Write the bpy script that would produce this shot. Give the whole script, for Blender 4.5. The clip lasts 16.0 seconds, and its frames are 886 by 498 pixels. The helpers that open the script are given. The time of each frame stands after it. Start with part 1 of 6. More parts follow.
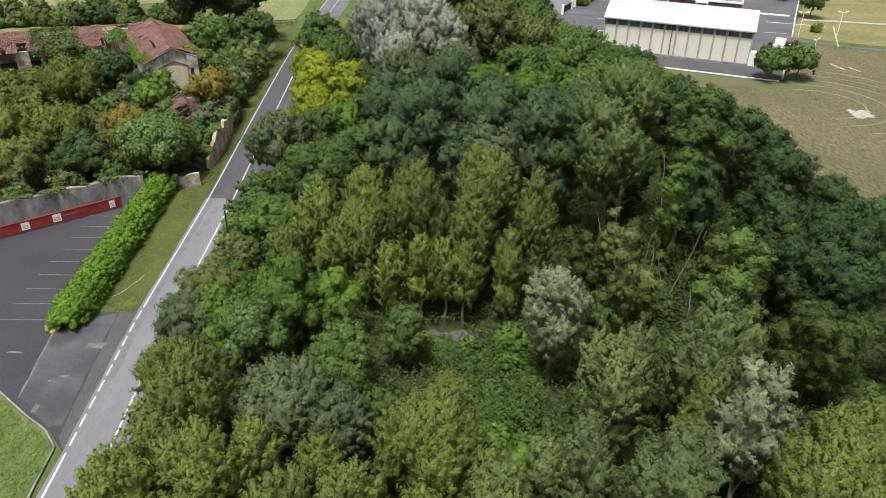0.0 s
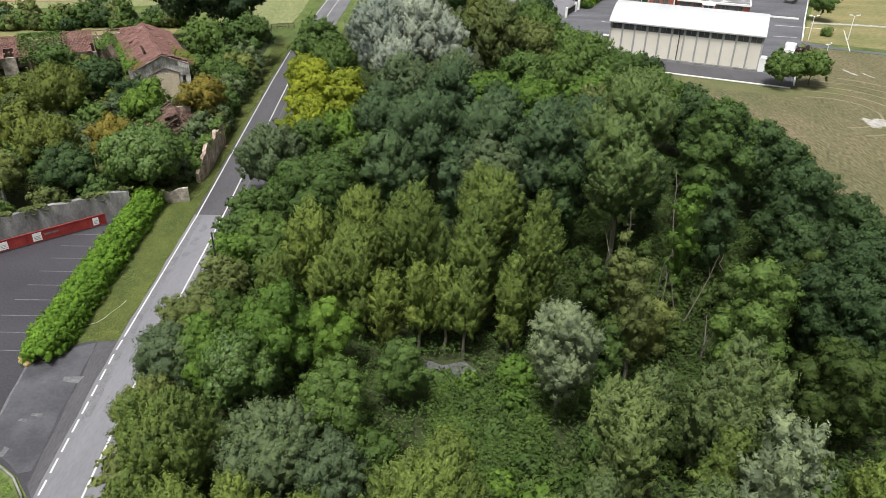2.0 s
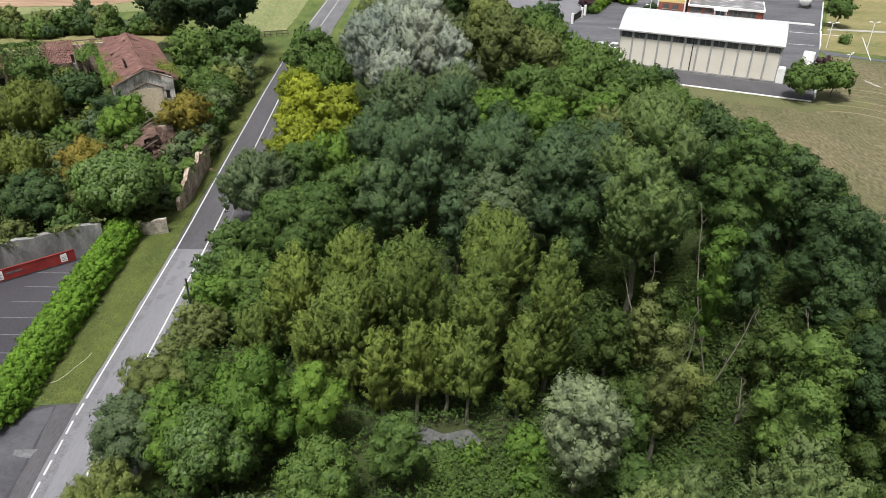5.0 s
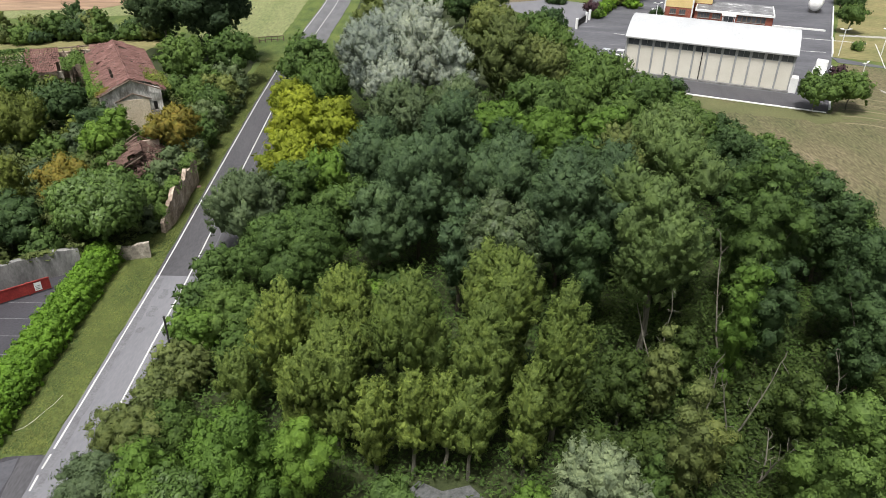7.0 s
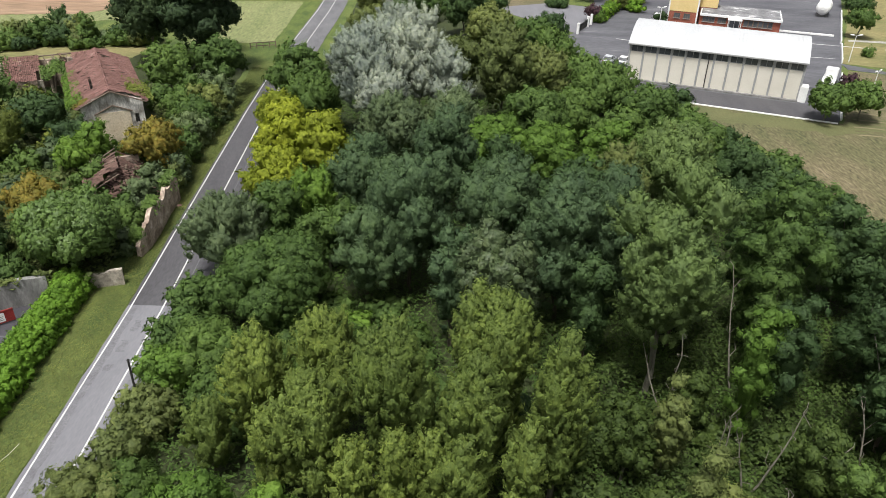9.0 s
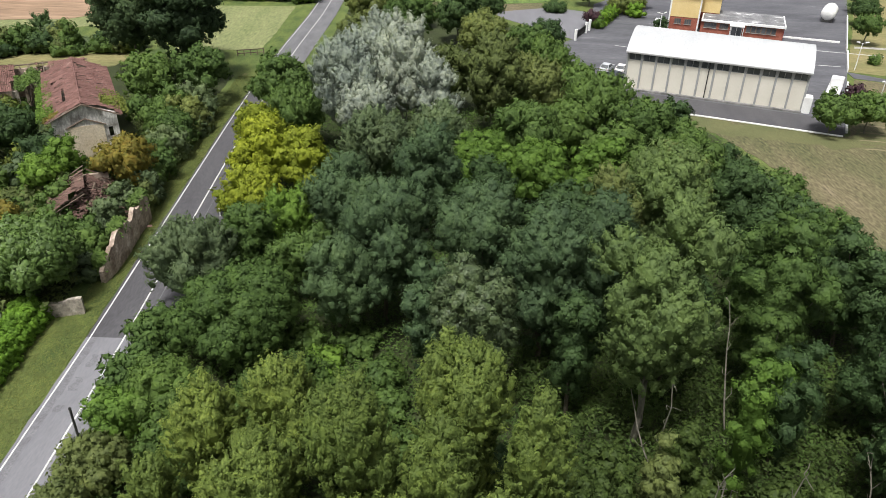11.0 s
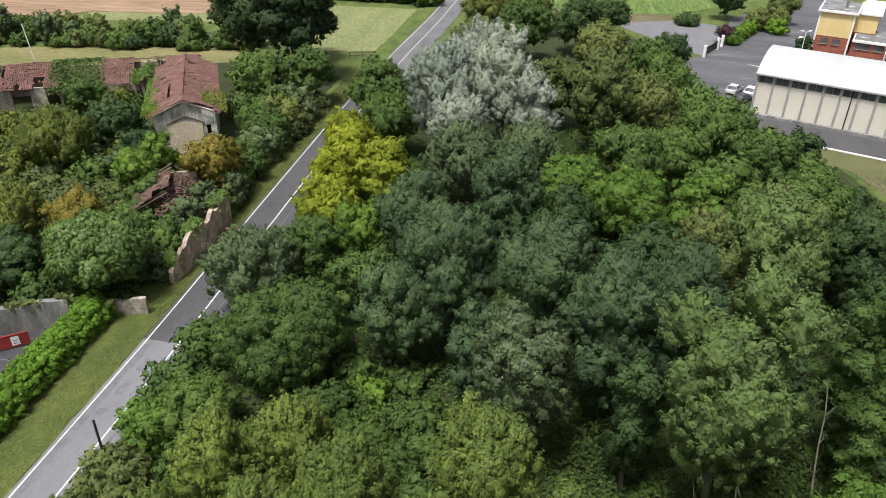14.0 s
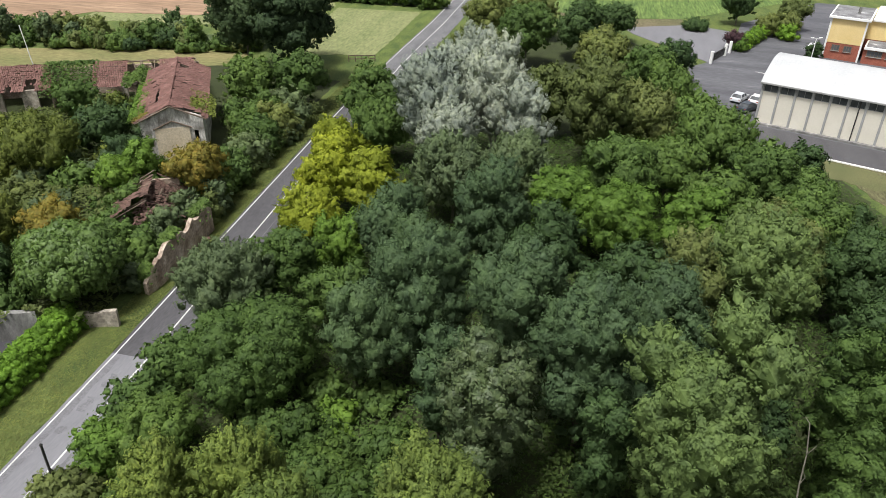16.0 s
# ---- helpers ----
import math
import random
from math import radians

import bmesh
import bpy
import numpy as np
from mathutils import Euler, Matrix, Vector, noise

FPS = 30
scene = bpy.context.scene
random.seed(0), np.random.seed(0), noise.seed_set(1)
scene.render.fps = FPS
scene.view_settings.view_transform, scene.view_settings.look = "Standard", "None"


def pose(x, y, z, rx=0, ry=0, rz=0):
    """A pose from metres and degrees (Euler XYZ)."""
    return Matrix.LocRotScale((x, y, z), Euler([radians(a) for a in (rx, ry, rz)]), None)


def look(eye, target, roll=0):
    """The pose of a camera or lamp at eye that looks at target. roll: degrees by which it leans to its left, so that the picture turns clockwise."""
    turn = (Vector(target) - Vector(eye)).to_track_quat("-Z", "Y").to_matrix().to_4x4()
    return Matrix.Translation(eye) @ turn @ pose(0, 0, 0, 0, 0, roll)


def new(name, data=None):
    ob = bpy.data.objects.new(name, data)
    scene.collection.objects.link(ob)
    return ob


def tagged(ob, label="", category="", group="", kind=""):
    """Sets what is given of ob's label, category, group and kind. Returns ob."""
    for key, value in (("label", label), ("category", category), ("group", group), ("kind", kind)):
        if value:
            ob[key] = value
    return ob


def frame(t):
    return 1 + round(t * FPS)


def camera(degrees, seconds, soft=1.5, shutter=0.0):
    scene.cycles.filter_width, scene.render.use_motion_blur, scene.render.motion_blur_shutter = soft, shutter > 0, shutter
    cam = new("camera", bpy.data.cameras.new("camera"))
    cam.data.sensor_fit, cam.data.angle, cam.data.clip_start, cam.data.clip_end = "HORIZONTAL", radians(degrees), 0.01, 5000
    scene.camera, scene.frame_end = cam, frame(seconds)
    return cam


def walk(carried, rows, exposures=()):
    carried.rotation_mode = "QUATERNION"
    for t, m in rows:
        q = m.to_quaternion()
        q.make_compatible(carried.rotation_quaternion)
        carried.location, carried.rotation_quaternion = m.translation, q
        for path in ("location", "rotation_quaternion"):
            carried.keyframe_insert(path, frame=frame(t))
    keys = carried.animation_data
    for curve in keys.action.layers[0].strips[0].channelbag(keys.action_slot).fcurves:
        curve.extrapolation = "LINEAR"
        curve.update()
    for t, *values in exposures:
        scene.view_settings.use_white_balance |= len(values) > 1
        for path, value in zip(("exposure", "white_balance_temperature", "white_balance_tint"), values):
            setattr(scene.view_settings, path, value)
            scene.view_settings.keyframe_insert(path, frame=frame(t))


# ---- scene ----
cam = camera(62.5, 16.0, soft=0.75)
PATH = [
    (0, (0.128, -0.042, 37.979), (0.138, 1.691, 36.982), 1.4),
    (0.5, (0.164, 1.013, 37.994), (0.173, 2.746, 36.995), 1.4),
    (1, (0.185, 2.13, 38.005), (0.193, 3.862, 37.005), 1.4),
    (1.5, (0.215, 3.282, 38.003), (0.223, 5.014, 37.003), 1.4),
    (2, (0.216, 4.494, 38.023), (0.223, 6.226, 37.022), 1.4),
    (2.5, (0.254, 5.732, 38.036), (0.26, 7.463, 37.033), 1.4),
    (3, (0.294, 7.031, 38.05), (0.3, 8.761, 37.047), 1.4),
    (3.5, (0.239, 8.356, 38.072), (0.245, 10.085, 37.067), 1.4),
    (4, (0.179, 9.718, 38.074), (0.185, 11.447, 37.069), 1.4),
    (6.5, (0.059, 16.349, 38.12), (0.063, 18.078, 37.114), 1.4),
    (7, (0.093, 17.674, 38.138), (0.098, 19.402, 37.131), 1.5),
    (7.5, (0.193, 19.04, 38.15), (0.197, 20.768, 37.141), 1.5),
    (8, (0.323, 20.331, 38.159), (0.326, 22.058, 37.15), 1.5),
    (8.5, (0.521, 21.586, 38.163), (0.524, 23.313, 37.153), 1.5),
    (9, (0.857, 22.838, 38.143), (0.859, 24.565, 37.134), 1.5),
    (11.5, (3.613, 28.666, 38.357), (3.594, 30.392, 37.348), 1.4),
    (12, (4.247, 29.66, 38.375), (4.182, 31.386, 37.365), 1.3),
    (12.5, (4.94, 30.577, 38.351), (4.805, 32.297, 37.34), 1.2),
    (13, (5.629, 31.482, 38.293), (5.421, 33.195, 37.283), 1.2),
    (13.5, (6.283, 32.341, 38.28), (6.008, 34.045, 37.269), 1.2),
    (14, (6.946, 33.179, 38.281), (6.614, 34.871, 37.27), 1.1),
    (14.5, (7.592, 33.957, 38.3), (7.224, 35.643, 37.289), 1.1),
    (15, (8.247, 34.718, 38.348), (7.874, 36.402, 37.337), 1.1),
    (15.5, (8.871, 35.471, 38.379), (8.498, 37.156, 37.367), 1.2),
    (16, (9.422, 36.233, 38.425), (9.051, 37.918, 37.413), 1.2),
]
walk(cam, [(t, look(eye, target, roll)) for t, eye, target, roll in PATH])

from mathutils.geometry import tessellate_polygon

# ---- world and light: a bright overcast sky ----
world = bpy.data.worlds.new("overcast_sky")
scene.world = world
world.use_nodes = True
wn = world.node_tree
wn.nodes.clear()
sky = wn.nodes.new("ShaderNodeTexSky")
sky.sky_type = "NISHITA"
sky.sun_disc = False
sky.sun_elevation = radians(69)
sky.sun_rotation = radians(207)
sky.air_density, sky.dust_density, sky.ozone_density = 1.0, 6.0, 1.0
grey = wn.nodes.new("ShaderNodeHueSaturation")
grey.inputs["Saturation"].default_value = 0.32
back = wn.nodes.new("ShaderNodeBackground")
back.inputs["Strength"].default_value = 0.076
wout = wn.nodes.new("ShaderNodeOutputWorld")
wn.links.new(sky.outputs["Color"], grey.inputs["Color"])
wn.links.new(grey.outputs["Color"], back.inputs["Color"])
wn.links.new(back.outputs["Background"], wout.inputs["Surface"])
sun = new("sun", bpy.data.lights.new("sun", "SUN"))
sun.data.energy, sun.data.angle, sun.data.color = 2.75, radians(12), (0.985, 0.97, 0.945)
sun.matrix_world = look((-10, -20, 58), (0, 0, 0))
scene.view_settings.exposure = 0.8


# ---- materials ----
def material(name, rough=0.8, spec=0.3, metal=0.0):
    m = bpy.data.materials.new(name)
    m.use_nodes = True
    b = m.node_tree.nodes["Principled BSDF"]
    b.inputs["Roughness"].default_value = rough
    b.inputs["Specular IOR Level"].default_value = spec
    b.inputs["Metallic"].default_value = metal
    return m, m.node_tree, b


def node(nt, kind, **inputs):
    n = nt.nodes.new(kind)
    for k, v in inputs.items():
        n.inputs[k].default_value = v
    return n


def noise_tex(nt, scale, detail=4.0, rough=0.6, stretch=None, angle=0.0):
    tc = nt.nodes.new("ShaderNodeTexCoord")
    n = node(nt, "ShaderNodeTexNoise", Scale=scale, Detail=detail, Roughness=rough)
    if stretch:
        mp = nt.nodes.new("ShaderNodeMapping")
        mp.inputs["Scale"].default_value = stretch
        mp.inputs["Rotation"].default_value = (0, 0, angle)
        nt.links.new(tc.outputs["Object"], mp.inputs["Vector"])
        nt.links.new(mp.outputs["Vector"], n.inputs["Vector"])
    else:
        nt.links.new(tc.outputs["Object"], n.inputs["Vector"])
    return n


def ramp(nt, src, stops):
    r = nt.nodes.new("ShaderNodeValToRGB")
    while len(r.color_ramp.elements) < len(stops):
        r.color_ramp.elements.new(0.5)
    for e, (p, c) in zip(r.color_ramp.elements, stops):
        e.position, e.color = p, (*c, 1)
    nt.links.new(src, r.inputs["Fac"])
    return r.outputs["Color"]


def mix(nt, a, b, fac, mode="MIX"):
    m = nt.nodes.new("ShaderNodeMix")
    m.data_type, m.blend_type = "RGBA", mode
    for sock, v in ((m.inputs[0], fac), (m.inputs[6], a), (m.inputs[7], b)):
        if hasattr(v, "is_linked"):
            nt.links.new(v, sock)
        elif isinstance(v, tuple):
            sock.default_value = (*v, 1)
        else:
            sock.default_value = v
    return m.outputs[2]


def bump(nt, b, height, strength, dist):
    n = node(nt, "ShaderNodeBump", Strength=strength, Distance=dist)
    nt.links.new(height, n.inputs["Height"])
    nt.links.new(n.outputs["Normal"], b.inputs["Normal"])


def surface(name, c1, c2, c3=None, scale=0.6, fine=12.0, rough=0.85, spec=0.25, relief=0.02, stretch=None, angle=0.0, metal=0.0, contrast=0.18, grain=0.25):
    """A stained, grained surface: two scales of noise between its colours."""
    m, nt, b = material(name, rough, spec, metal)
    big = noise_tex(nt, scale, 5, 0.6, stretch, angle)
    small = noise_tex(nt, fine, 4, 0.65, stretch, angle)
    col = ramp(nt, big.outputs["Fac"], [(0.5 - contrast, c1), (0.5 + contrast, c2)] + ([(0.5 + contrast * 1.7, c3)] if c3 else []))
    grained = ramp(nt, small.outputs["Fac"], [(0.3, (1 - grain,) * 3), (0.7, (1 + grain * 0.9,) * 3)])
    nt.links.new(mix(nt, col, grained, 1.0, "MULTIPLY"), b.inputs["Base Color"])
    if relief:
        bump(nt, b, small.outputs["Fac"], 0.6, relief)
    return m


def foliage(name, dark, mid, light, trans=0.24, rough=0.65, spec=0.15, patch=0.5):
    """Leaves: each one has its own tone, and whole boughs drift in colour."""
    m, nt, b = material(name, rough, spec)
    geo = nt.nodes.new("ShaderNodeNewGeometry")
    info = nt.nodes.new("ShaderNodeObjectInfo")
    leaf = ramp(nt, geo.outputs["Random Per Island"], [(0.0, tuple(0.65 * a + 0.35 * b_ for a, b_ in zip(mid, dark))), (0.5, mid), (1.0, tuple(0.75 * a + 0.25 * b_ for a, b_ in zip(mid, light)))])
    drift = noise_tex(nt, patch, 3, 0.6)
    tone = ramp(nt, drift.outputs["Fac"], [(0.3, (0.74, 0.77, 0.80)), (0.7, (1.2, 1.2, 1.10))])
    col = mix(nt, leaf, tone, 1.0, "MULTIPLY")
    tuft = noise_tex(nt, 1.6, 2, 0.5)
    col = mix(nt, col, ramp(nt, tuft.outputs["Fac"], [(0.35, (0.80, 0.82, 0.84)), (0.65, (1.18, 1.17, 1.10))]), 1.0, "MULTIPLY")
    each = ramp(nt, info.outputs["Random"], [(0.0, (0.78, 0.81, 0.82)), (0.5, (0.97, 0.97, 0.97)), (1.0, (1.2, 1.16, 1.06))])
    col = mix(nt, col, each, 1.0, "MULTIPLY")
    nt.links.new(col, b.inputs["Base Color"])
    tr = nt.nodes.new("ShaderNodeBsdfTranslucent")
    nt.links.new(mix(nt, col, (1.1, 1.2, 0.72), 1.0, "MULTIPLY"), tr.inputs["Color"])
    mx = node(nt, "ShaderNodeMixShader", Fac=trans)
    out = nt.nodes["Material Output"]
    nt.links.new(b.outputs["BSDF"], mx.inputs[1])
    nt.links.new(tr.outputs["BSDF"], mx.inputs[2])
    nt.links.new(mx.outputs["Shader"], out.inputs["Surface"])
    return m


LEAF = {
    "poplar": foliage("leaf_poplar", (0.057, 0.084, 0.024), (0.122, 0.166, 0.041), (0.267, 0.311, 0.075)),
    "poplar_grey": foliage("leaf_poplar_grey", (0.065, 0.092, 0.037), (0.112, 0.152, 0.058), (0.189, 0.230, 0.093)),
    "sallow": foliage("leaf_sallow", (0.056, 0.082, 0.041), (0.099, 0.136, 0.066), (0.198, 0.237, 0.147)),
    "deep": foliage("leaf_deep", (0.025, 0.047, 0.019), (0.046, 0.080, 0.030), (0.091, 0.139, 0.055)),
    "blue": foliage("leaf_bluegreen", (0.043, 0.074, 0.033), (0.075, 0.119, 0.056), (0.145, 0.195, 0.101)),
    "green": foliage("leaf_green", (0.045, 0.080, 0.023), (0.080, 0.130, 0.035), (0.135, 0.199, 0.057)),
    "bright": foliage("leaf_bright", (0.058, 0.106, 0.020), (0.101, 0.174, 0.031), (0.162, 0.242, 0.057)),
    "vine": foliage("leaf_vine", (0.056, 0.098, 0.025), (0.102, 0.164, 0.043), (0.172, 0.243, 0.077), rough=0.5, spec=0.3),
    "glossy": foliage("leaf_glossy", (0.031, 0.052, 0.027), (0.066, 0.095, 0.046), (0.174, 0.206, 0.121), rough=0.5, spec=0.3),
    "silver": foliage("leaf_silver", (0.212, 0.237, 0.195), (0.288, 0.317, 0.271), (0.381, 0.400, 0.365), trans=0.2),
    "yellow": foliage("leaf_yellow", (0.116, 0.155, 0.016), (0.214, 0.249, 0.026), (0.325, 0.342, 0.045)),
    "orange": foliage("leaf_orange", (0.077, 0.089, 0.021), (0.146, 0.129, 0.029), (0.303, 0.162, 0.038)),
    "olive": foliage("leaf_olive", (0.071, 0.095, 0.031), (0.125, 0.151, 0.050), (0.197, 0.218, 0.083)),
    "oak": foliage("leaf_oak", (0.028, 0.050, 0.023), (0.054, 0.085, 0.039), (0.099, 0.136, 0.065)),
    "willow_silver": foliage("leaf_willow_silver", (0.082, 0.108, 0.064), (0.145, 0.182, 0.113), (0.260, 0.299, 0.196), trans=0.15),
    "hedge": foliage("leaf_hedge", (0.081, 0.153, 0.018), (0.146, 0.261, 0.031), (0.232, 0.358, 0.055)),
    "maple": foliage("leaf_maple", (0.063, 0.088, 0.022), (0.122, 0.149, 0.033), (0.215, 0.234, 0.059)),
    "weed": foliage("leaf_weed", (0.028, 0.047, 0.014), (0.053, 0.081, 0.021), (0.104, 0.138, 0.039)),
    "pale_poplar": foliage("leaf_pale_poplar", (0.080, 0.121, 0.040), (0.132, 0.186, 0.063), (0.192, 0.254, 0.094)),
    "bramble": foliage("leaf_bramble", (0.035, 0.064, 0.016), (0.061, 0.102, 0.025), (0.103, 0.150, 0.042)),
    "purple": foliage("leaf_purple", (0.030, 0.020, 0.027), (0.057, 0.031, 0.042), (0.093, 0.051, 0.059)),
    "grass": foliage("leaf_grass", (0.085, 0.107, 0.031), (0.119, 0.137, 0.045), (0.160, 0.160, 0.064), trans=0.15, patch=0.3),
}
BARK = surface("bark", (0.085, 0.08, 0.062), (0.17, 0.16, 0.125), scale=2.0, fine=18, relief=0.03, stretch=(3, 3, 0.5))
BARK_DARK = surface("bark_dark", (0.05, 0.042, 0.032), (0.12, 0.10, 0.075), scale=2.0, fine=18, relief=0.03, stretch=(3, 3, 0.5))
SOIL = surface("woodland_ground", (0.025, 0.032, 0.012), (0.042, 0.055, 0.018), (0.065, 0.07, 0.03), scale=0.25, fine=5, relief=0.05)
TURF = surface("verge_turf", (0.055, 0.085, 0.022), (0.11, 0.138, 0.036), (0.19, 0.175, 0.075), scale=0.3, fine=5, relief=0.05, stretch=(1, 0.5, 1), grain=0.4, contrast=0.14)
LAWN = surface("lawn_turf", (0.07, 0.10, 0.028), (0.112, 0.142, 0.044), (0.155, 0.17, 0.066), scale=0.35, fine=4, relief=0.05, stretch=(1, 0.4, 1), grain=0.4)
MOWN = surface("mown_hay", (0.090, 0.091, 0.042), (0.134, 0.114, 0.064), (0.165, 0.136, 0.084), scale=0.13, fine=3.2, grain=0.6, relief=0.06, stretch=(1, 0.3, 1), angle=radians(55), contrast=0.13)
FIELD_EDGE = surface("olive_field_grass", (0.085, 0.095, 0.039), (0.120, 0.118, 0.052), scale=0.2, fine=7.0, grain=0.45, relief=0.05)
TRACK = surface("trodden_hay", (0.09, 0.082, 0.042), (0.135, 0.118, 0.064), scale=0.3, fine=3, relief=0.03)
MEADOW_DRY = surface("bleached_hay", (0.15, 0.13, 0.075), (0.225, 0.19, 0.118), scale=0.3, fine=3, relief=0.03)
MEADOW = surface("pale_meadow", (0.14, 0.162, 0.066), (0.20, 0.212, 0.096), (0.235, 0.235, 0.118), scale=0.22, fine=2.4, relief=0.06, stretch=(1, 0.22, 1), angle=radians(12), grain=0.35)
PLOUGH = surface("ploughed_soil", (0.20, 0.128, 0.082), (0.31, 0.215, 0.142), (0.36, 0.27, 0.19), scale=0.12, fine=1.0, relief=0.1, stretch=(0.12, 1, 1), angle=radians(15), grain=0.4)
STUBBLE = surface("stubble_grass", (0.13, 0.135, 0.052), (0.215, 0.185, 0.085), (0.25, 0.21, 0.11), scale=0.14, fine=2.0, relief=0.05, stretch=(0.35, 1, 1), angle=radians(15), grain=0.35)
CROP = surface("green_crop", (0.062, 0.108, 0.028), (0.13, 0.185, 0.05), scale=0.5, fine=2.0, relief=0.15, stretch=(1, 0.1, 1), angle=radians(20), grain=0.45)
ASPHALT_LIGHT = surface("worn_asphalt", (0.138, 0.137, 0.149), (0.178, 0.177, 0.19), scale=0.35, fine=6, grain=0.1, rough=0.75, relief=0.006, stretch=(1, 0.25, 1), contrast=0.2)
ASPHALT_MID = surface("patched_asphalt", (0.105, 0.104, 0.11), (0.155, 0.154, 0.16), scale=0.5, fine=7, rough=0.75, relief=0.006, stretch=(1, 0.3, 1))
ASPHALT_DARK = surface("new_asphalt", (0.06, 0.058, 0.063), (0.085, 0.083, 0.088), scale=0.35, fine=8, rough=0.7, relief=0.006, stretch=(1, 0.2, 1))
ASPHALT_LOT = surface("old_lot_asphalt", (0.038, 0.036, 0.042), (0.053, 0.051, 0.058), (0.078, 0.077, 0.085), scale=0.12, fine=5, rough=0.6, relief=0.008)
ASPHALT_YARD = surface("yard_asphalt", (0.075, 0.075, 0.084), (0.12, 0.12, 0.13), (0.25, 0.25, 0.265), scale=0.22, fine=2.5, rough=0.6, relief=0.008, stretch=(0.3, 1, 1), angle=radians(25), contrast=0.13)
ASPHALT_DRIVE = surface("mottled_driveway", (0.05, 0.05, 0.056), (0.088, 0.088, 0.098), (0.14, 0.141, 0.155), scale=0.3, fine=4, rough=0.6, relief=0.008, contrast=0.14, grain=0.15)
ROAD_REPAIR = surface("repaired_asphalt", (0.115, 0.114, 0.122), (0.165, 0.164, 0.175), scale=0.8, fine=7, rough=0.75, relief=0.006)
ROAD_PAINT = surface("road_paint", (0.42, 0.42, 0.41), (0.60, 0.60, 0.585), scale=1.2, fine=14, rough=0.6, relief=0.003)
FADED_PAINT = surface("faded_paint", (0.09, 0.09, 0.095), (0.17, 0.17, 0.175), scale=2.2, fine=14, rough=0.7, relief=0.003)
WHITE_PAINT = surface("white_paint", (0.70, 0.70, 0.68), (0.80, 0.80, 0.78), scale=0.8, fine=8, rough=0.55, grain=0.06, relief=0.003)
CONCRETE = surface("old_concrete", (0.13, 0.128, 0.122), (0.26, 0.255, 0.245), (0.40, 0.39, 0.37), scale=0.7, fine=7, relief=0.02, stretch=(1, 1, 0.35), contrast=0.13)
PLASTER = surface("ruined_plaster", (0.20, 0.18, 0.155), (0.66, 0.64, 0.60), (0.52, 0.48, 0.42), scale=0.9, fine=5, relief=0.04, contrast=0.12, grain=0.4, stretch=(1, 1, 0.5))
PLASTER_TAN = surface("tan_plaster", (0.50, 0.41, 0.29), (0.62, 0.54, 0.41), (0.40, 0.31, 0.21), scale=0.5, fine=6, relief=0.03)
RUBBLE = surface("rubble_stone", (0.22, 0.165, 0.125), (0.44, 0.36, 0.29), (0.60, 0.53, 0.45), scale=0.8, fine=4, relief=0.1, contrast=0.12, grain=0.4)
ROOF_TILE = surface("clay_roof_tile", (0.11, 0.056, 0.047), (0.20, 0.108, 0.092), (0.28, 0.19, 0.165), scale=0.7, fine=5, relief=0.02, contrast=0.16)
MOSSY_TILE = surface("mossy_broken_tile", (0.075, 0.045, 0.036), (0.15, 0.09, 0.072), (0.21, 0.16, 0.135), scale=0.9, fine=4, relief=0.03, contrast=0.14, grain=0.4)
OLD_RENDER = surface("grey_old_render", (0.20, 0.175, 0.145), (0.40, 0.36, 0.30), (0.52, 0.48, 0.42), scale=0.9, fine=4, relief=0.05, contrast=0.13, grain=0.35)
BARK_PALE = surface("bark_pale", (0.30, 0.29, 0.25), (0.48, 0.46, 0.41), scale=2.0, fine=14, relief=0.02, stretch=(3, 3, 0.6))
OLD_WOOD = surface("weathered_timber", (0.10, 0.075, 0.055), (0.20, 0.155, 0.12), scale=1.5, fine=10, relief=0.02)
RED_PAINT = surface("faded_red_paint", (0.20, 0.024, 0.022), (0.30, 0.045, 0.038), scale=0.8, fine=8, rough=0.55, relief=0.006)
CREAM = surface("cream_panel", (0.60, 0.57, 0.49), (0.66, 0.63, 0.55), scale=0.3, fine=4, grain=0.04, rough=0.7, relief=0.003)
GREY_FRAME = surface("grey_frame", (0.27, 0.275, 0.27), (0.36, 0.365, 0.36), scale=0.8, fine=6, rough=0.6, grain=0.06, relief=0.003)
ROOF_WHITE = surface("white_sheet_roof", (0.40, 0.41, 0.42), (0.48, 0.485, 0.49), scale=0.15, fine=3, rough=0.45, grain=0.06, relief=0.003)
DARK_IRON = surface("dark_iron", (0.02, 0.02, 0.02), (0.05, 0.048, 0.045), scale=2, fine=12, rough=0.6, relief=0.003)
YELLOW_RENDER = surface("yellow_render", (0.66, 0.50, 0.22), (0.73, 0.57, 0.28), scale=0.4, fine=5, rough=0.8, grain=0.06, relief=0.004)
BRICK_RED = surface("red_brickwork", (0.24, 0.075, 0.05), (0.34, 0.12, 0.08), scale=0.8, fine=6, rough=0.8, relief=0.01)
ROOF_FELT = surface("flat_roof_felt", (0.13, 0.13, 0.135), (0.24, 0.24, 0.245), (0.55, 0.55, 0.55), scale=0.45, fine=3, rough=0.7, relief=0.01, contrast=0.1)
ROCK = surface("painted_boulder", (0.22, 0.17, 0.07), (0.34, 0.27, 0.12), scale=2, fine=9, relief=0.03)
RUBBER = surface("tyre_rubber", (0.015, 0.015, 0.015), (0.03, 0.03, 0.03), scale=3, fine=20, relief=0)
STEEL = surface("galvanised_steel", (0.42, 0.43, 0.43), (0.55, 0.55, 0.55), scale=2, fine=12, rough=0.4, relief=0, metal=0.6)
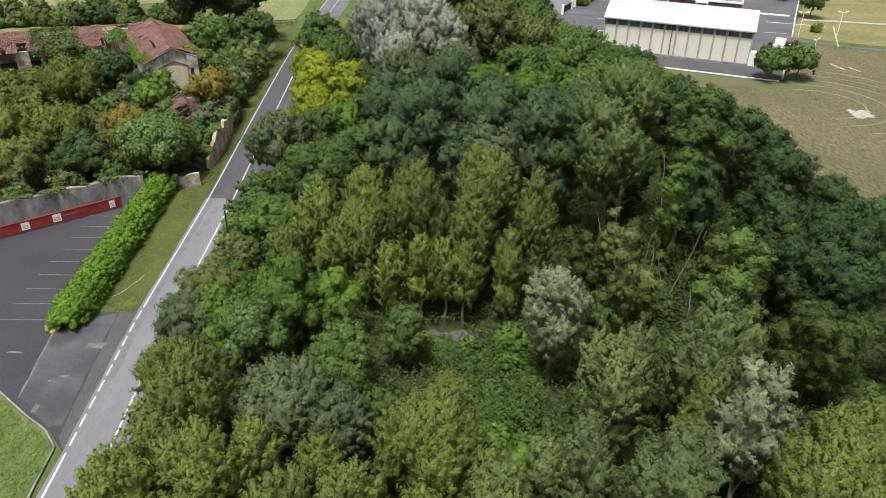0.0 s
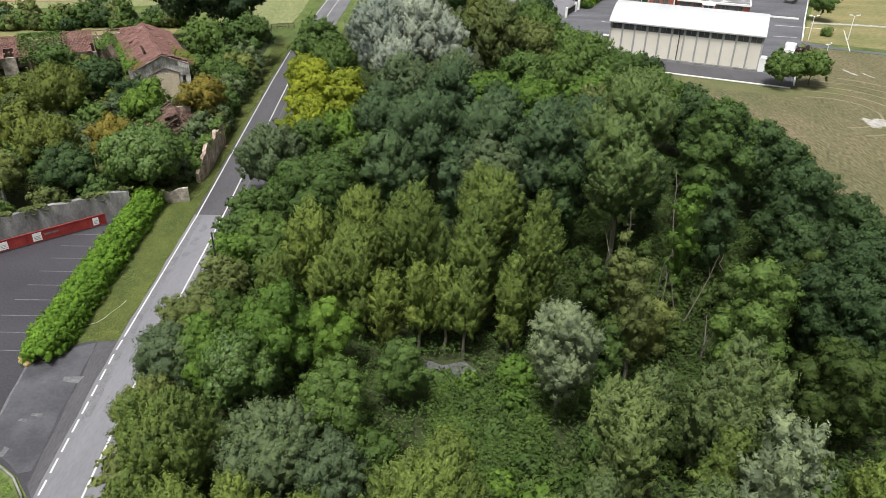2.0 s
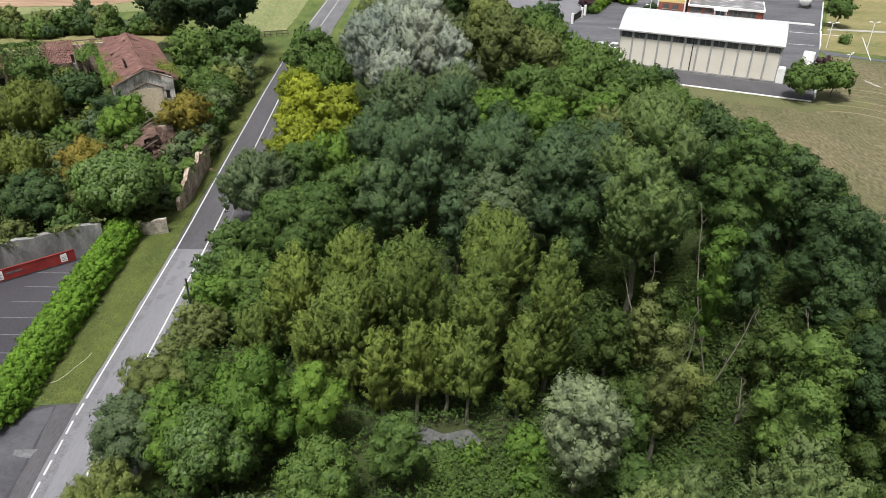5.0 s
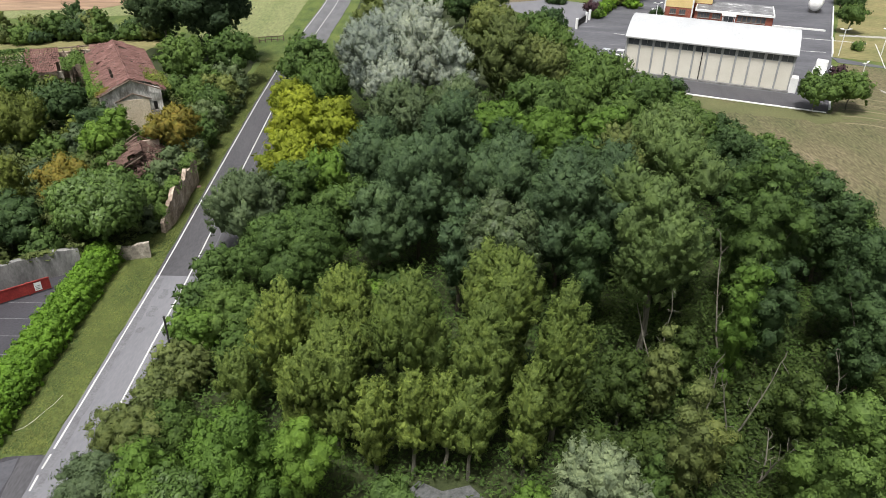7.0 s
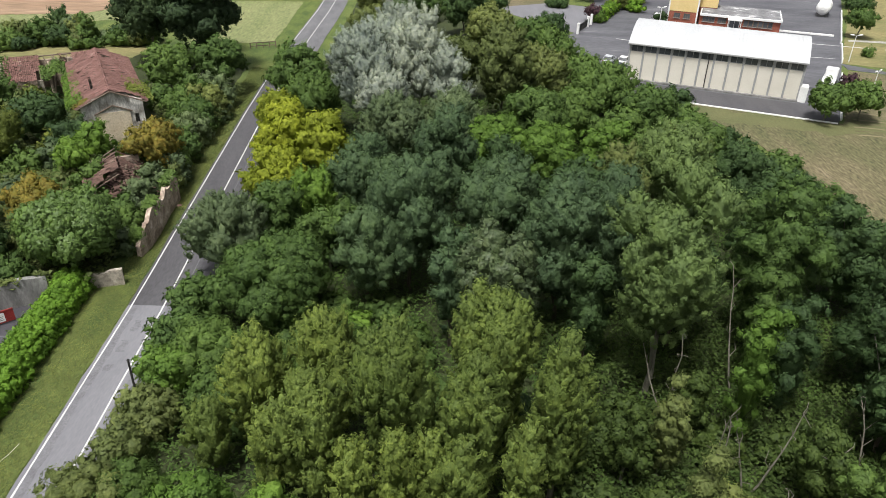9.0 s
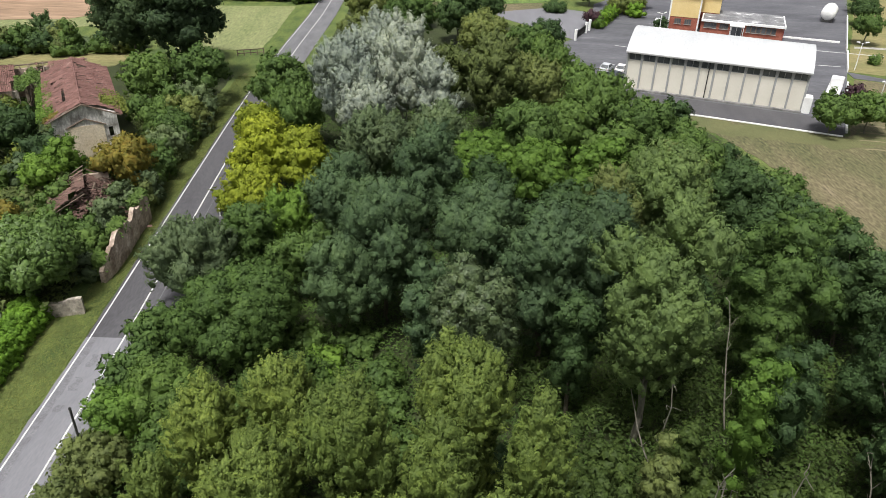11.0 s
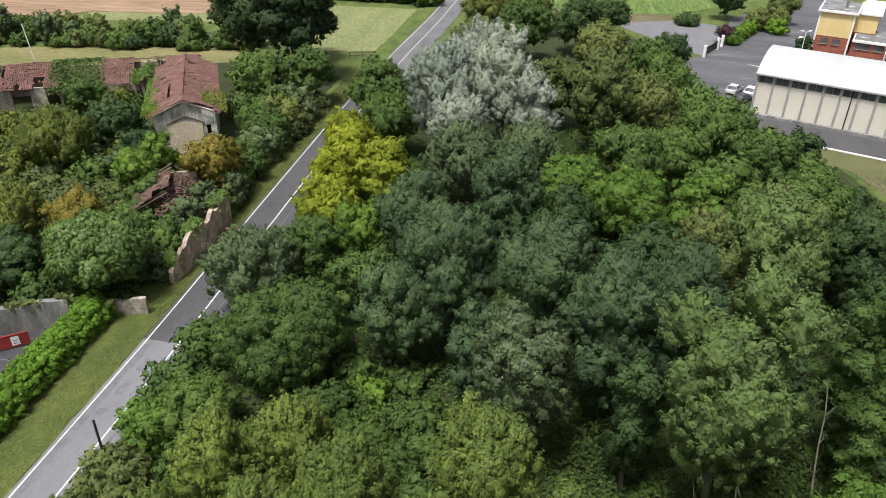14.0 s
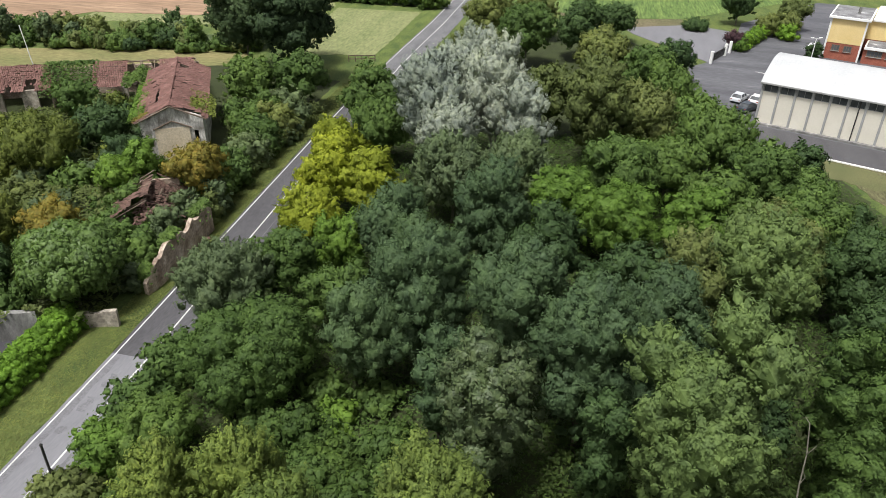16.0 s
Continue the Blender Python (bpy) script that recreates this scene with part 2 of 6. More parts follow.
CONC_DUST = surface("bare_gravel", (0.22, 0.205, 0.175), (0.42, 0.41, 0.385), scale=1.1, fine=5, relief=0.03)


def paint(name, colour, rough=0.3):
    m, nt, b = material(name, rough, 0.5)
    n = noise_tex(nt, 1.5, 3)
    nt.links.new(ramp(nt, n.outputs["Fac"], [(0.3, tuple(c * 0.9 for c in colour)), (0.7, colour)]), b.inputs["Base Color"])
    b.inputs["Coat Weight"].default_value = 0.4
    return m


CAR_WHITE, CAR_SILVER, CAR_DARK = paint("car_white", (0.75, 0.75, 0.75)), paint("car_silver", (0.55, 0.57, 0.6)), paint("car_dark", (0.04, 0.05, 0.065))
GLASS, _nt, _b = material("dark_window_glass", 0.08, 0.5)
_n = noise_tex(_nt, 0.5, 2)
_nt.links.new(ramp(_nt, _n.outputs["Fac"], [(0.3, (0.05, 0.055, 0.06)), (0.7, (0.13, 0.14, 0.15))]), _b.inputs["Base Color"])
WATER, _nt, _b = material("pond_water", 0.06, 0.5)
_n = noise_tex(_nt, 3, 3)
_nt.links.new(ramp(_nt, _n.outputs["Fac"], [(0.3, (0.07, 0.072, 0.07)), (0.7, (0.13, 0.132, 0.132))]), _b.inputs["Base Color"])
bump(_nt, _b, _n.outputs["Fac"], 0.1, 0.02)


# ---- building blocks ----
def part(name, bm, mat, parent=None, label=""):
    """Links a bmesh as one mesh object, under a thing where one is given."""
    me = bpy.data.meshes.new(name)
    bm.to_mesh(me)
    bm.free()
    me.materials.append(mat)
    ob = new(name, me)
    if parent:
        ob.parent = parent
    if label:
        ob["label"] = label
    return ob


def empty(name, m=None):
    ob = new(name)
    ob.empty_display_size = 0.3
    if m is not None:
        ob.matrix_world = m
    return ob


def box(bm, x0, x1, y0, y1, z0, z1, bevel=0.0, m=None):
    r = bmesh.ops.create_cube(bm, size=1.0)
    for v in r["verts"]:
        v.co = Vector((x0 + (v.co.x + 0.5) * (x1 - x0), y0 + (v.co.y + 0.5) * (y1 - y0), z0 + (v.co.z + 0.5) * (z1 - z0)))
    if m is not None:
        bmesh.ops.transform(bm, matrix=m, verts=r["verts"])
    if bevel:
        edges = list({e for v in r["verts"] for e in v.link_edges})
        bmesh.ops.bevel(bm, geom=edges, offset=bevel, segments=1, affect="EDGES", profile=0.5)


def boxed(name, mat, parent, dims, bevel=0.0, label="", m=None):
    bm = bmesh.new()
    box(bm, *dims, bevel=bevel, m=m)
    return part(name, bm, mat, parent, label)


def tube(bm, a, b, r0, r1, sides=8):
    a, b = Vector(a), Vector(b)
    q = (b - a).to_track_quat("Z", "Y").to_matrix()
    rings = []
    for p, r in ((a, r0), (b, r1)):
        rings.append([bm.verts.new(p + q @ Vector((r * math.cos(k * math.tau / sides), r * math.sin(k * math.tau / sides), 0))) for k in range(sides)])
    for k in range(sides):
        bm.faces.new((rings[0][k], rings[0][(k + 1) % sides], rings[1][(k + 1) % sides], rings[1][k]))
    bm.faces.new(rings[1])
    bm.faces.new(rings[0][::-1])


def slab(name, outline, z0, z1, mat, parent=None, label="", wobble=0.0, seed=1):
    """A flat sheet with a thickness over an outline of (x, y); wobble frays its edge."""
    pts = []
    rng = random.Random(seed)
    for (xa, ya), (xb, yb) in zip(outline, outline[1:] + outline[:1]):
        n = max(1, int(math.hypot(xb - xa, yb - ya) / 1.2)) if wobble else 1
        for k in range(n):
            f = k / n
            pts.append((xa + (xb - xa) * f + rng.uniform(-wobble, wobble), ya + (yb - ya) * f + rng.uniform(-wobble, wobble)))
    bm = bmesh.new()
    top = [bm.verts.new((x, y, z1)) for x, y in pts]
    low = [bm.verts.new((x, y, z0)) for x, y in pts]
    for t in tessellate_polygon([[Vector((x, y, 0)) for x, y in pts]]):
        f = bm.faces.new([top[k] for k in t])
        f.normal_update()
        if f.normal.z < 0:
            f.normal_flip()
    for k in range(len(pts)):
        j = (k + 1) % len(pts)
        bm.faces.new((low[k], low[j], top[j], top[k]))
    return part(name, bm, mat, parent, label)


def loose(name, corners, mat, parent=None, normals=None):
    """A mesh of loose faces from an array of faces x corners x 3; normals: one a face, to round its shading."""
    corners = np.asarray(corners, dtype=np.float32)
    sides = corners.shape[1]
    if normals is not None:
        face = np.cross(corners[:, 1] - corners[:, 0], corners[:, 2] - corners[:, 0])
        back = np.sum(face * normals, axis=1) < 0
        corners[back] = corners[back][:, ::-1]
    verts = corners.reshape(-1, 3)
    idx = np.arange(len(verts), dtype=np.int32)
    me = bpy.data.meshes.new(name)
    me.vertices.add(len(verts))
    me.vertices.foreach_set("co", verts.ravel())
    me.loops.add(len(idx))
    me.loops.foreach_set("vertex_index", idx)
    n = len(idx) // sides
    me.polygons.add(n)
    me.polygons.foreach_set("loop_start", np.arange(0, sides * n, sides, dtype=np.int32))
    me.update(calc_edges=True)
    if normals is not None:
        at = me.attributes.new("custom_normal", "FLOAT_VECTOR", "POINT")
        at.data.foreach_set("vector", np.repeat(unit(np.asarray(normals)), sides, axis=0).astype(np.float32).ravel())
    me.materials.append(mat)
    ob = new(name, me)
    if parent:
        ob.parent = parent
    return ob


# ---- leaves, crowns, trunks ----
def unit(v):
    return v / np.maximum(np.linalg.norm(v, axis=-1, keepdims=True), 1e-6)


def leaf_blades(rng, p, n, axis, length, width):
    """Small pointed blades at the points p, facing n, with their long side along axis."""
    n = unit(n)
    axis = unit(axis - n * np.sum(axis * n, axis=1, keepdims=True))
    side = np.cross(n, axis)
    size = rng.uniform(0.6, 1.35, (len(p), 1))
    l, w = length * size, width * size
    bend = n * l * rng.uniform(-0.15, 0.25, (len(p), 1))
    return np.stack([p - axis * l * 0.45 + side * w * 0.5, p + axis * l * 0.55 - bend, p - axis * l * 0.45 - side * w * 0.5], axis=1)


_g = np.linspace(-1, 1, 3)
_core_v, _core_f = [], []
for _ax in range(3):
    for _s in (-1, 1):
        _o = len(_core_v)
        for _a in _g:
            for _b2 in _g:
                _p = [0, 0, 0]
                _p[_ax], _p[(_ax + 1) % 3], _p[(_ax + 2) % 3] = _s, _a, _b2
                _core_v.append(_p)
        for _i in range(2):
            for _j in range(2):
                _q = [_o + _i * 3 + _j, _o + (_i + 1) * 3 + _j, _o + (_i + 1) * 3 + _j + 1, _o + _i * 3 + _j + 1]
                _q = _q if _s > 0 else _q[::-1]
                _core_f += [_q[:3], [_q[0], _q[2], _q[3]]]
CORE = unit(np.array(_core_v, dtype=float))[np.array(_core_f)]

_bud = bmesh.new()
bmesh.ops.create_icosphere(_bud, subdivisions=1, radius=1.0)
BUD = np.array([[tuple(v.co) for v in f.verts] for f in _bud.faces])
_bud.free()

# lobes: squash, number; clumps on them: girth, stretch, spacing, how far they point up and out; leaf axis up and out; raggedness in metres
HABIT = {
    "round": dict(squash=0.9, lobes=8, girth=0.42, tall=1.0, space=0.90, up=0.45, out=0.75, leaf_up=0.1, leaf_out=0.6, ragged=0.26),
    "tuft": dict(squash=1.0, lobes=8, girth=0.40, tall=1.45, space=0.92, up=0.75, out=0.5, leaf_up=0.6, leaf_out=0.7, ragged=0.28),
    "feather": dict(squash=1.1, lobes=8, girth=0.31, tall=2.0, space=0.80, up=0.8, out=0.55, leaf_up=0.7, leaf_out=0.6, ragged=0.28),
    "frond": dict(squash=0.8, lobes=9, girth=0.50, tall=0.62, space=0.95, up=0.5, out=0.6, leaf_up=-0.25, leaf_out=1.0, ragged=0.34),
    "dome": dict(squash=0.85, lobes=10, girth=0.34, tall=0.8, space=0.66, up=0.3, out=0.9, leaf_up=-0.8, leaf_out=0.35, ragged=0.12),
    "poplar": dict(squash=1.0, lobes=0, girth=0.25, tall=2.7, space=0.70, up=0.95, out=0.42, leaf_up=0.8, leaf_out=0.6, ragged=0.28),
}
GOLD = math.pi * (3 - math.sqrt(5))


def spiral(rng, n, low=-1.0):
    """n directions spread evenly over a sphere, down to the height low."""
    i = np.arange(n)
    z = 1 - (1 - low) * (i + 0.5) / n
    a = i * GOLD + rng.uniform(0, math.tau)
    q = np.sqrt(np.maximum(0, 1 - z * z))
    return np.column_stack([q * np.cos(a), q * np.sin(a), z])


def crown_lobes(rng, r, h, habit):
    """The main masses of a crown whose foot is at z 0: centres and radii. A poplar is a bundle of plumes, other crowns a heap of domes."""
    k = HABIT[habit]
    e = h * 0.5
    c, s = [], []
    if habit == "poplar":
        # broadest above the middle, with rounded leaders round the main one and a skirt below
        c.append((0, 0, h * 0.6))
        s.append((r * 0.6, r * 0.6, h * 0.39))
        n = int(min(6, max(3, 1.3 * r + 1.2)))
        turn = rng.uniform(0, math.tau)
        for i in range(n):
            a = turn + i * math.tau / n + rng.uniform(-0.3, 0.3)
            d = r * rng.uniform(0.42, 0.6)
            top, half = h * rng.uniform(0.7, 0.97), h * rng.uniform(0.22, 0.32)
            w = r * rng.uniform(0.36, 0.48)
            c.append((d * math.cos(a), d * math.sin(a), top - half))
            s.append((w, w, half))
        for i in range(3):
            a = turn + 0.5 + i * math.tau / 3
            d = r * rng.uniform(0.2, 0.45)
            w = r * rng.uniform(0.38, 0.5)
            c.append((d * math.cos(a), d * math.sin(a), h * 0.22))
            s.append((w, w, h * 0.22))
    else:
        c.append((0, 0, e * 0.92))
        s.append((r * 0.70, r * 0.70, e * 0.78))
        for d in spiral(rng, k["lobes"] + int(r * 0.8), -0.45):
            w = max(0.35, r * rng.uniform(0.30, 0.50))
            v = min(e * 0.75, w * k["squash"] * rng.uniform(0.85, 1.2))
            push = rng.uniform(0.86, 1.08)
            d = d + rng.normal(scale=0.12, size=3)
            c.append((d[0] * (r - w) * push, d[1] * (r - w) * push, e + d[2] * (e - v) * push))
            s.append((w, w, v))
    c, s = np.array(c), np.array(s)
    # no higher and no wider than the tree is
    high = (h - 0.25) / (c[:, 2] + s[:, 2]).max()
    wide = min(1.0, (r - 0.15) / (np.hypot(c[:, 0], c[:, 1]) + s[:, 0]).max())
    grow = np.array([wide, wide, high])
    return c * grow, s * grow


def outside(p, c, s, own, grow):
    """Which of the points lie in none of the lobes but their own."""
    ok = np.ones(len(p), bool)
    for j in range(len(c)):
        ok &= (own == j) | (np.sum(((p - c[j]) / (s[j] * grow)) ** 2, axis=1) > 1)
    return ok


def shell_area(s):
    return 4 * math.pi * (((s[0] * s[1]) ** 1.6 + 2 * (s[0] * s[2]) ** 1.6) / 3) ** (1 / 1.6)


def crown_leaves(rng, c, s, habit, length, width, cover, coarse):
    """The leaves of a crown: small leafy clumps all over its lobes, thinner leaves between them, and dense hearts."""
    k = HABIT[habit]
    mid = c.mean(axis=0)
    step = k["space"] * coarse
    pos, nrm, own = [], [], []
    for j in range(len(c)):
        n = max(8, int(1.1 * shell_area(s[j]) / (step * step)))
        d = unit(spiral(rng, n, -0.9) + rng.normal(scale=0.5 / math.sqrt(n), size=(n, 3)))
        off = (rng.normal(size=(n, 1)).clip(-1.6, 1.3) * k["ragged"] - 0.08 + (rng.random((n, 1)) < 0.05) * rng.uniform(0.1, 0.3, (n, 1))) * coarse
        pos.append(c[j] + d * (s[j] * 0.94 + off))
        nrm.append(unit(d / s[j]))
        own.append(np.full(n, j))
    pos, nrm, own = np.concatenate(pos), np.concatenate(nrm), np.concatenate(own)
    keep = outside(pos, c, s, own, 0.9) & (pos[:, 2] > 0.1) & ((nrm[:, 2] > -0.5) | (rng.random(len(pos)) < 0.4))
    pos, nrm, own = pos[keep], nrm[keep], own[keep]
    # each clump: a small tuft that points up and out
    ax = unit(nrm * k["out"] + np.array([0, 0, k["up"]]) + rng.normal(scale=0.2, size=pos.shape))
    size = rng.uniform(0.55, 1.45, len(pos)) * coarse
    g = k["girth"] * size
    num = np.maximum(5, cover * 5.4 * g * g * (0.35 + 0.65 * k["tall"]) / (0.5 * length * width)).astype(int)
    t = np.repeat(np.arange(len(pos)), num)
    d = unit(rng.normal(size=(len(t), 3)))
    along = np.sum(d * ax[t], axis=1)
    d = np.where((along < -0.25)[:, None], -d, d)
    along = np.sum(d * ax[t], axis=1, keepdims=True)
    shell = rng.uniform(0.6, 1.25, (len(t), 1)) * g[t][:, None]
    across = d - ax[t] * along
    taper = 1 - 0.35 * np.maximum(0, along) * (k["tall"] > 1.2)
    p = pos[t] + (across * taper + ax[t] * along * k["tall"]) * shell
    ok = p[:, 2] > 0.02
    p, d, t = p[ok], d[ok], t[ok]
    face = d * 1.0 + nrm[t] * 0.2 + rng.normal(scale=0.36, size=p.shape) + np.array([0, 0, 0.15])
    la = rng.normal(scale=0.45, size=p.shape) + np.array([0, 0, k["leaf_up"]]) + d * k["leaf_out"]
    soft = d * 0.75 + nrm[t] * 0.75 + unit(p - mid) * 0.2 + np.array([0, 0, 0.1]) + rng.normal(scale=0.08, size=p.shape)
    blades = [leaf_blades(rng, p, face, la, length, width)]
    normals = [soft]
    # the dense inside of each tuft
    tip = BUD[None] * (g * 0.6)[:, None, None, None]
    lift = np.einsum("nfvk,nk->nfv", tip, ax)[..., None]
    blades.append((pos[:, None, None] + tip + ax[:, None, None] * lift * (k["tall"] - 1)).reshape(-1, 3, 3))
    bn = np.repeat(BUD.mean(axis=1)[None], len(pos), axis=0)
    normals.append((unit(bn) * 0.75 + nrm[:, None] * 0.75).reshape(-1, 3))
    # leaves in the gaps, and the hearts
    for j in range(len(c)):
        n = int(cover * 0.5 * shell_area(s[j]) / (0.5 * length * width))
        d = unit(rng.normal(size=(n, 3)))
        q = c[j] + d * s[j] * rng.uniform(0.78, 0.93, (n, 1))
        ok = outside(q, c, s, np.full(n, j), 0.9) & (q[:, 2] > 0.02) & (d[:, 2] > -0.6)
        q, d = q[ok], d[ok]
        blades.append(leaf_blades(rng, q, d + rng.normal(scale=0.4, size=q.shape), rng.normal(size=q.shape), length, width))
        normals.append(d + rng.normal(scale=0.25, size=q.shape))
        blades.append(c[j] + CORE * s[j] * 0.78)
        normals.append(unit(CORE.mean(axis=1)))
    return np.concatenate(blades), np.concatenate(normals)


def trunk_mesh(rng, r, h, base, thick):
    """A continuous, slightly crooked tapering trunk; and the points along it."""
    top = base + h * 0.75
    pts = [Vector((0, 0, -0.15))] + [Vector((rng.normal(scale=0.015) * top, rng.normal(scale=0.015) * top, top * f)) for f in (0.2, 0.4, 0.6, 0.8, 1.0)]
    return chain(pts, [thick * (1.15 - 0.19 * i) for i in range(6)], 8), pts


def chain(pts, radii, sides):
    bm = bmesh.new()
    rings = []
    for p, rr in zip(pts, radii):
        rings.append([bm.verts.new(p + Vector((rr * math.cos(i * math.tau / sides), rr * math.sin(i * math.tau / sides), 0))) for i in range(sides)])
    for a, b in zip(rings, rings[1:]):
        for i in range(sides):
            bm.faces.new((a[i], a[(i + 1) % sides], b[(i + 1) % sides], b[i]))
    bm.faces.new(rings[-1])
    return bm


count = 0


def dead_tree(x, y, top, lean, seed, name="dead_tree"):
    """A bare crooked trunk with a few broken branches."""
    rng = np.random.default_rng(seed)
    ob = empty(name, pose(x, y, 0))
    for stem in range(2):
        p, pts = Vector((stem * 0.35, 0, -0.15)), []
        d = Vector((lean + rng.normal(scale=0.12), rng.normal(scale=0.12), 1.0))
        n = 7
        for k in range(n):
            pts.append(p.copy())
            d = d + Vector((rng.normal(scale=0.16), rng.normal(scale=0.16), 0.0))
            p = p + d.normalized() * top * (1.0 - 0.25 * stem) / (n - 1)
        part("trunk", chain(pts, [0.085 - 0.009 * k for k in range(n)], 6), BARK, ob)
        for k in range(2, n):
            for s in range(1 + k % 2):
                e = pts[k] + Vector((rng.normal(scale=0.4), rng.normal(scale=0.4), rng.uniform(0.2, 1.2)))
                m = pts[k].lerp(e, 0.5) + Vector((rng.normal(scale=0.15), rng.normal(scale=0.15), 0.12))
                part("branch", chain([pts[k], m, e], [0.032, 0.024, 0.01], 5), BARK, ob)
    return tagged(ob, "bare dead trunk with twisted broken branches", "tree", "dead trunks")


def tree(x, y, top, r, leaf, habit, base=None, name="tree", label="", category="tree", bark=None, group="", size=None, cover=0.42):
    """A tree at (x, y): its top, crown radius, leaf and habit. base: where the crown begins."""
    global count
    count += 1
    rng = np.random.default_rng(1000 + count)
    base = top * 0.1 if base is None else base
    h = top - base
    far = math.hypot(x - 3, y - 18)
    length = size or (0.18 if far < 45 else 0.21 if far < 65 else 0.27 if far < 85 else 0.33 if far < 105 else 0.48)
    width = length * (0.5 if habit in ("poplar", "feather", "tuft", "frond") else 0.64)
    length *= 1.3 if habit == "dome" else 1.0
    coarse = 0.95 if far < 45 else 1.05 if far < 65 else 1.2 if far < 100 else 1.4
    c, s = crown_lobes(rng, r, h, habit)
    ob = empty(name, pose(x, y, 0))
    if bark is None:
        bark = BARK
    thick = 0.05 + 0.010 * top
    bm, pts = trunk_mesh(rng, r, h, base, thick)
    part("trunk", bm, bark, ob)
    for i in range(5 if far < 75 else 2):
        e = Vector(c[1 + int(rng.integers(len(c) - 1))]) + Vector((0, 0, base))
        f = pts[1 + i % 3]
        part("limb", chain([f, f.lerp(e, 0.5) + Vector((0, 0, 0.1 * r)), e], [thick * 0.45, thick * 0.3, thick * 0.08], 5), bark, ob)
    v, vn = crown_leaves(rng, c, s, habit, length, width, cover, coarse)
    v[..., 2] += base
    v[..., 2] = np.maximum(v[..., 2], 0.05)
    loose("crown", v, LEAF[leaf], ob, vn)
    return tagged(ob, label, category, group)


def bush(x, y, top, r, leaf, habit="round", name="bush", label="", category="bush", group="", size=None, cover=0.34):
    """A bush whose foliage comes down to the ground, with its stems inside."""
    global count
    count += 1
    rng = np.random.default_rng(5000 + count)
    far = math.hypot(x - 3, y - 18)
    length = size or (0.28 if far < 55 else 0.37 if far < 85 else 0.50)
    c, s = crown_lobes(rng, r, top * 1.25, habit)
    c[:, 2] -= top * 0.25
    v, vn = crown_leaves(rng, c, s, habit, length, length * 0.62, cover, 0.9 if far < 60 else 1.1 if far < 100 else 1.4)
    v[..., 2] = np.maximum(v[..., 2], 0.03)
    ob = empty(name, pose(x, y, 0))
    for i in range(2):
        e = Vector(c[i]) * 0.9
        part("stem", chain([Vector((rng.normal(scale=0.15), rng.normal(scale=0.15), -0.1)), e * 0.5, e], [0.07, 0.05, 0.02], 5), BARK_DARK, ob)
    loose("foliage", v, LEAF[leaf], ob, vn)
    return tagged(ob, label, category, group)


def undergrowth(name, points, heights, leaf, length, label, seed):
    """A low cover of leaves that nobody could count."""
    rng = np.random.default_rng(seed)
    p = np.column_stack([points, heights])
    n = np.column_stack([rng.normal(scale=0.5, size=(len(p), 2)), np.ones(len(p))])
    ax = np.column_stack([rng.normal(size=(len(p), 2)), rng.normal(scale=0.35, size=len(p))])
    v = leaf_blades(rng, p, n, ax, length, length * 0.6)
    lit = np.column_stack([rng.normal(scale=0.3, size=(len(p), 2)), np.ones(len(p))])
    return tagged(loose(name, v, LEAF[leaf], None, lit), label, "undergrowth", kind="stuff")


def lumps(points, scale, seed):
    """A smooth rolling value between 0 and 1 over the plan."""
    rng = np.random.default_rng(seed)
    f = np.zeros(len(points))
    for k in range(9):
        a = rng.uniform(0, math.tau)
        w = math.tau / (scale * rng.uniform(0.6, 1.8))
        f += np.sin((points[:, 0] * math.cos(a) + points[:, 1] * math.sin(a)) * w + rng.uniform(0, math.tau))
    return np.clip(0.5 + f / 9, 0, 1)


# ---- the ground and the roads ----
def road_x(y):
    """The left edge line of the road."""
    ys = [-60, 0, 20, 33, 52, 77, 106, 127, 148, 171, 196, 215, 260, 400]
    xs = [-22.5, -24.3, -24.9, -25.25, -26.45, -27.0, -28.25, -29.1, -29.7, -29.75, -29.4, -29.7, -30.2, -31.5]
    return float(np.interp(y, ys, xs))


def ribbon(name, y0, y1, a, b, z, mat, parent=None, step=2.0, ragged=0.0, seed=3, thick=0.05):
    """A strip along the road, from a to b metres right of its left line."""
    rng = random.Random(seed)
    bm = bmesh.new()
    n = max(1, int((y1 - y0) / step))
    rows = []
    for k in range(n + 1):
        y = y0 + (y1 - y0) * k / n
        x = road_x(y)
        ja, jb = rng.uniform(-ragged, ragged), rng.uniform(-ragged, ragged)
        rows.append([bm.verts.new((x + a + ja, y, z - thick)), bm.verts.new((x + a + ja, y, z)), bm.verts.new((x + b + jb, y, z)), bm.verts.new((x + b + jb, y, z - thick))])
    for p, q in zip(rows, rows[1:]):
        for k in range(3):
            bm.faces.new((p[k], p[k + 1], q[k + 1], q[k]))
    bm.faces.new(rows[0][::-1])
    bm.faces.new(rows[-1])
    bmesh.ops.recalc_face_normals(bm, faces=bm.faces)
    return part(name, bm, mat, parent)


def structure(ob, label, category):
    return tagged(ob, label, category, kind="structure")


bm = bmesh.new()
bmesh.ops.create_grid(bm, x_segments=40, y_segments=40, size=2500)
structure(part("ground", bm, TURF), "open green grassland reaching to the horizon", "ground").location = (0, 100, -0.06)

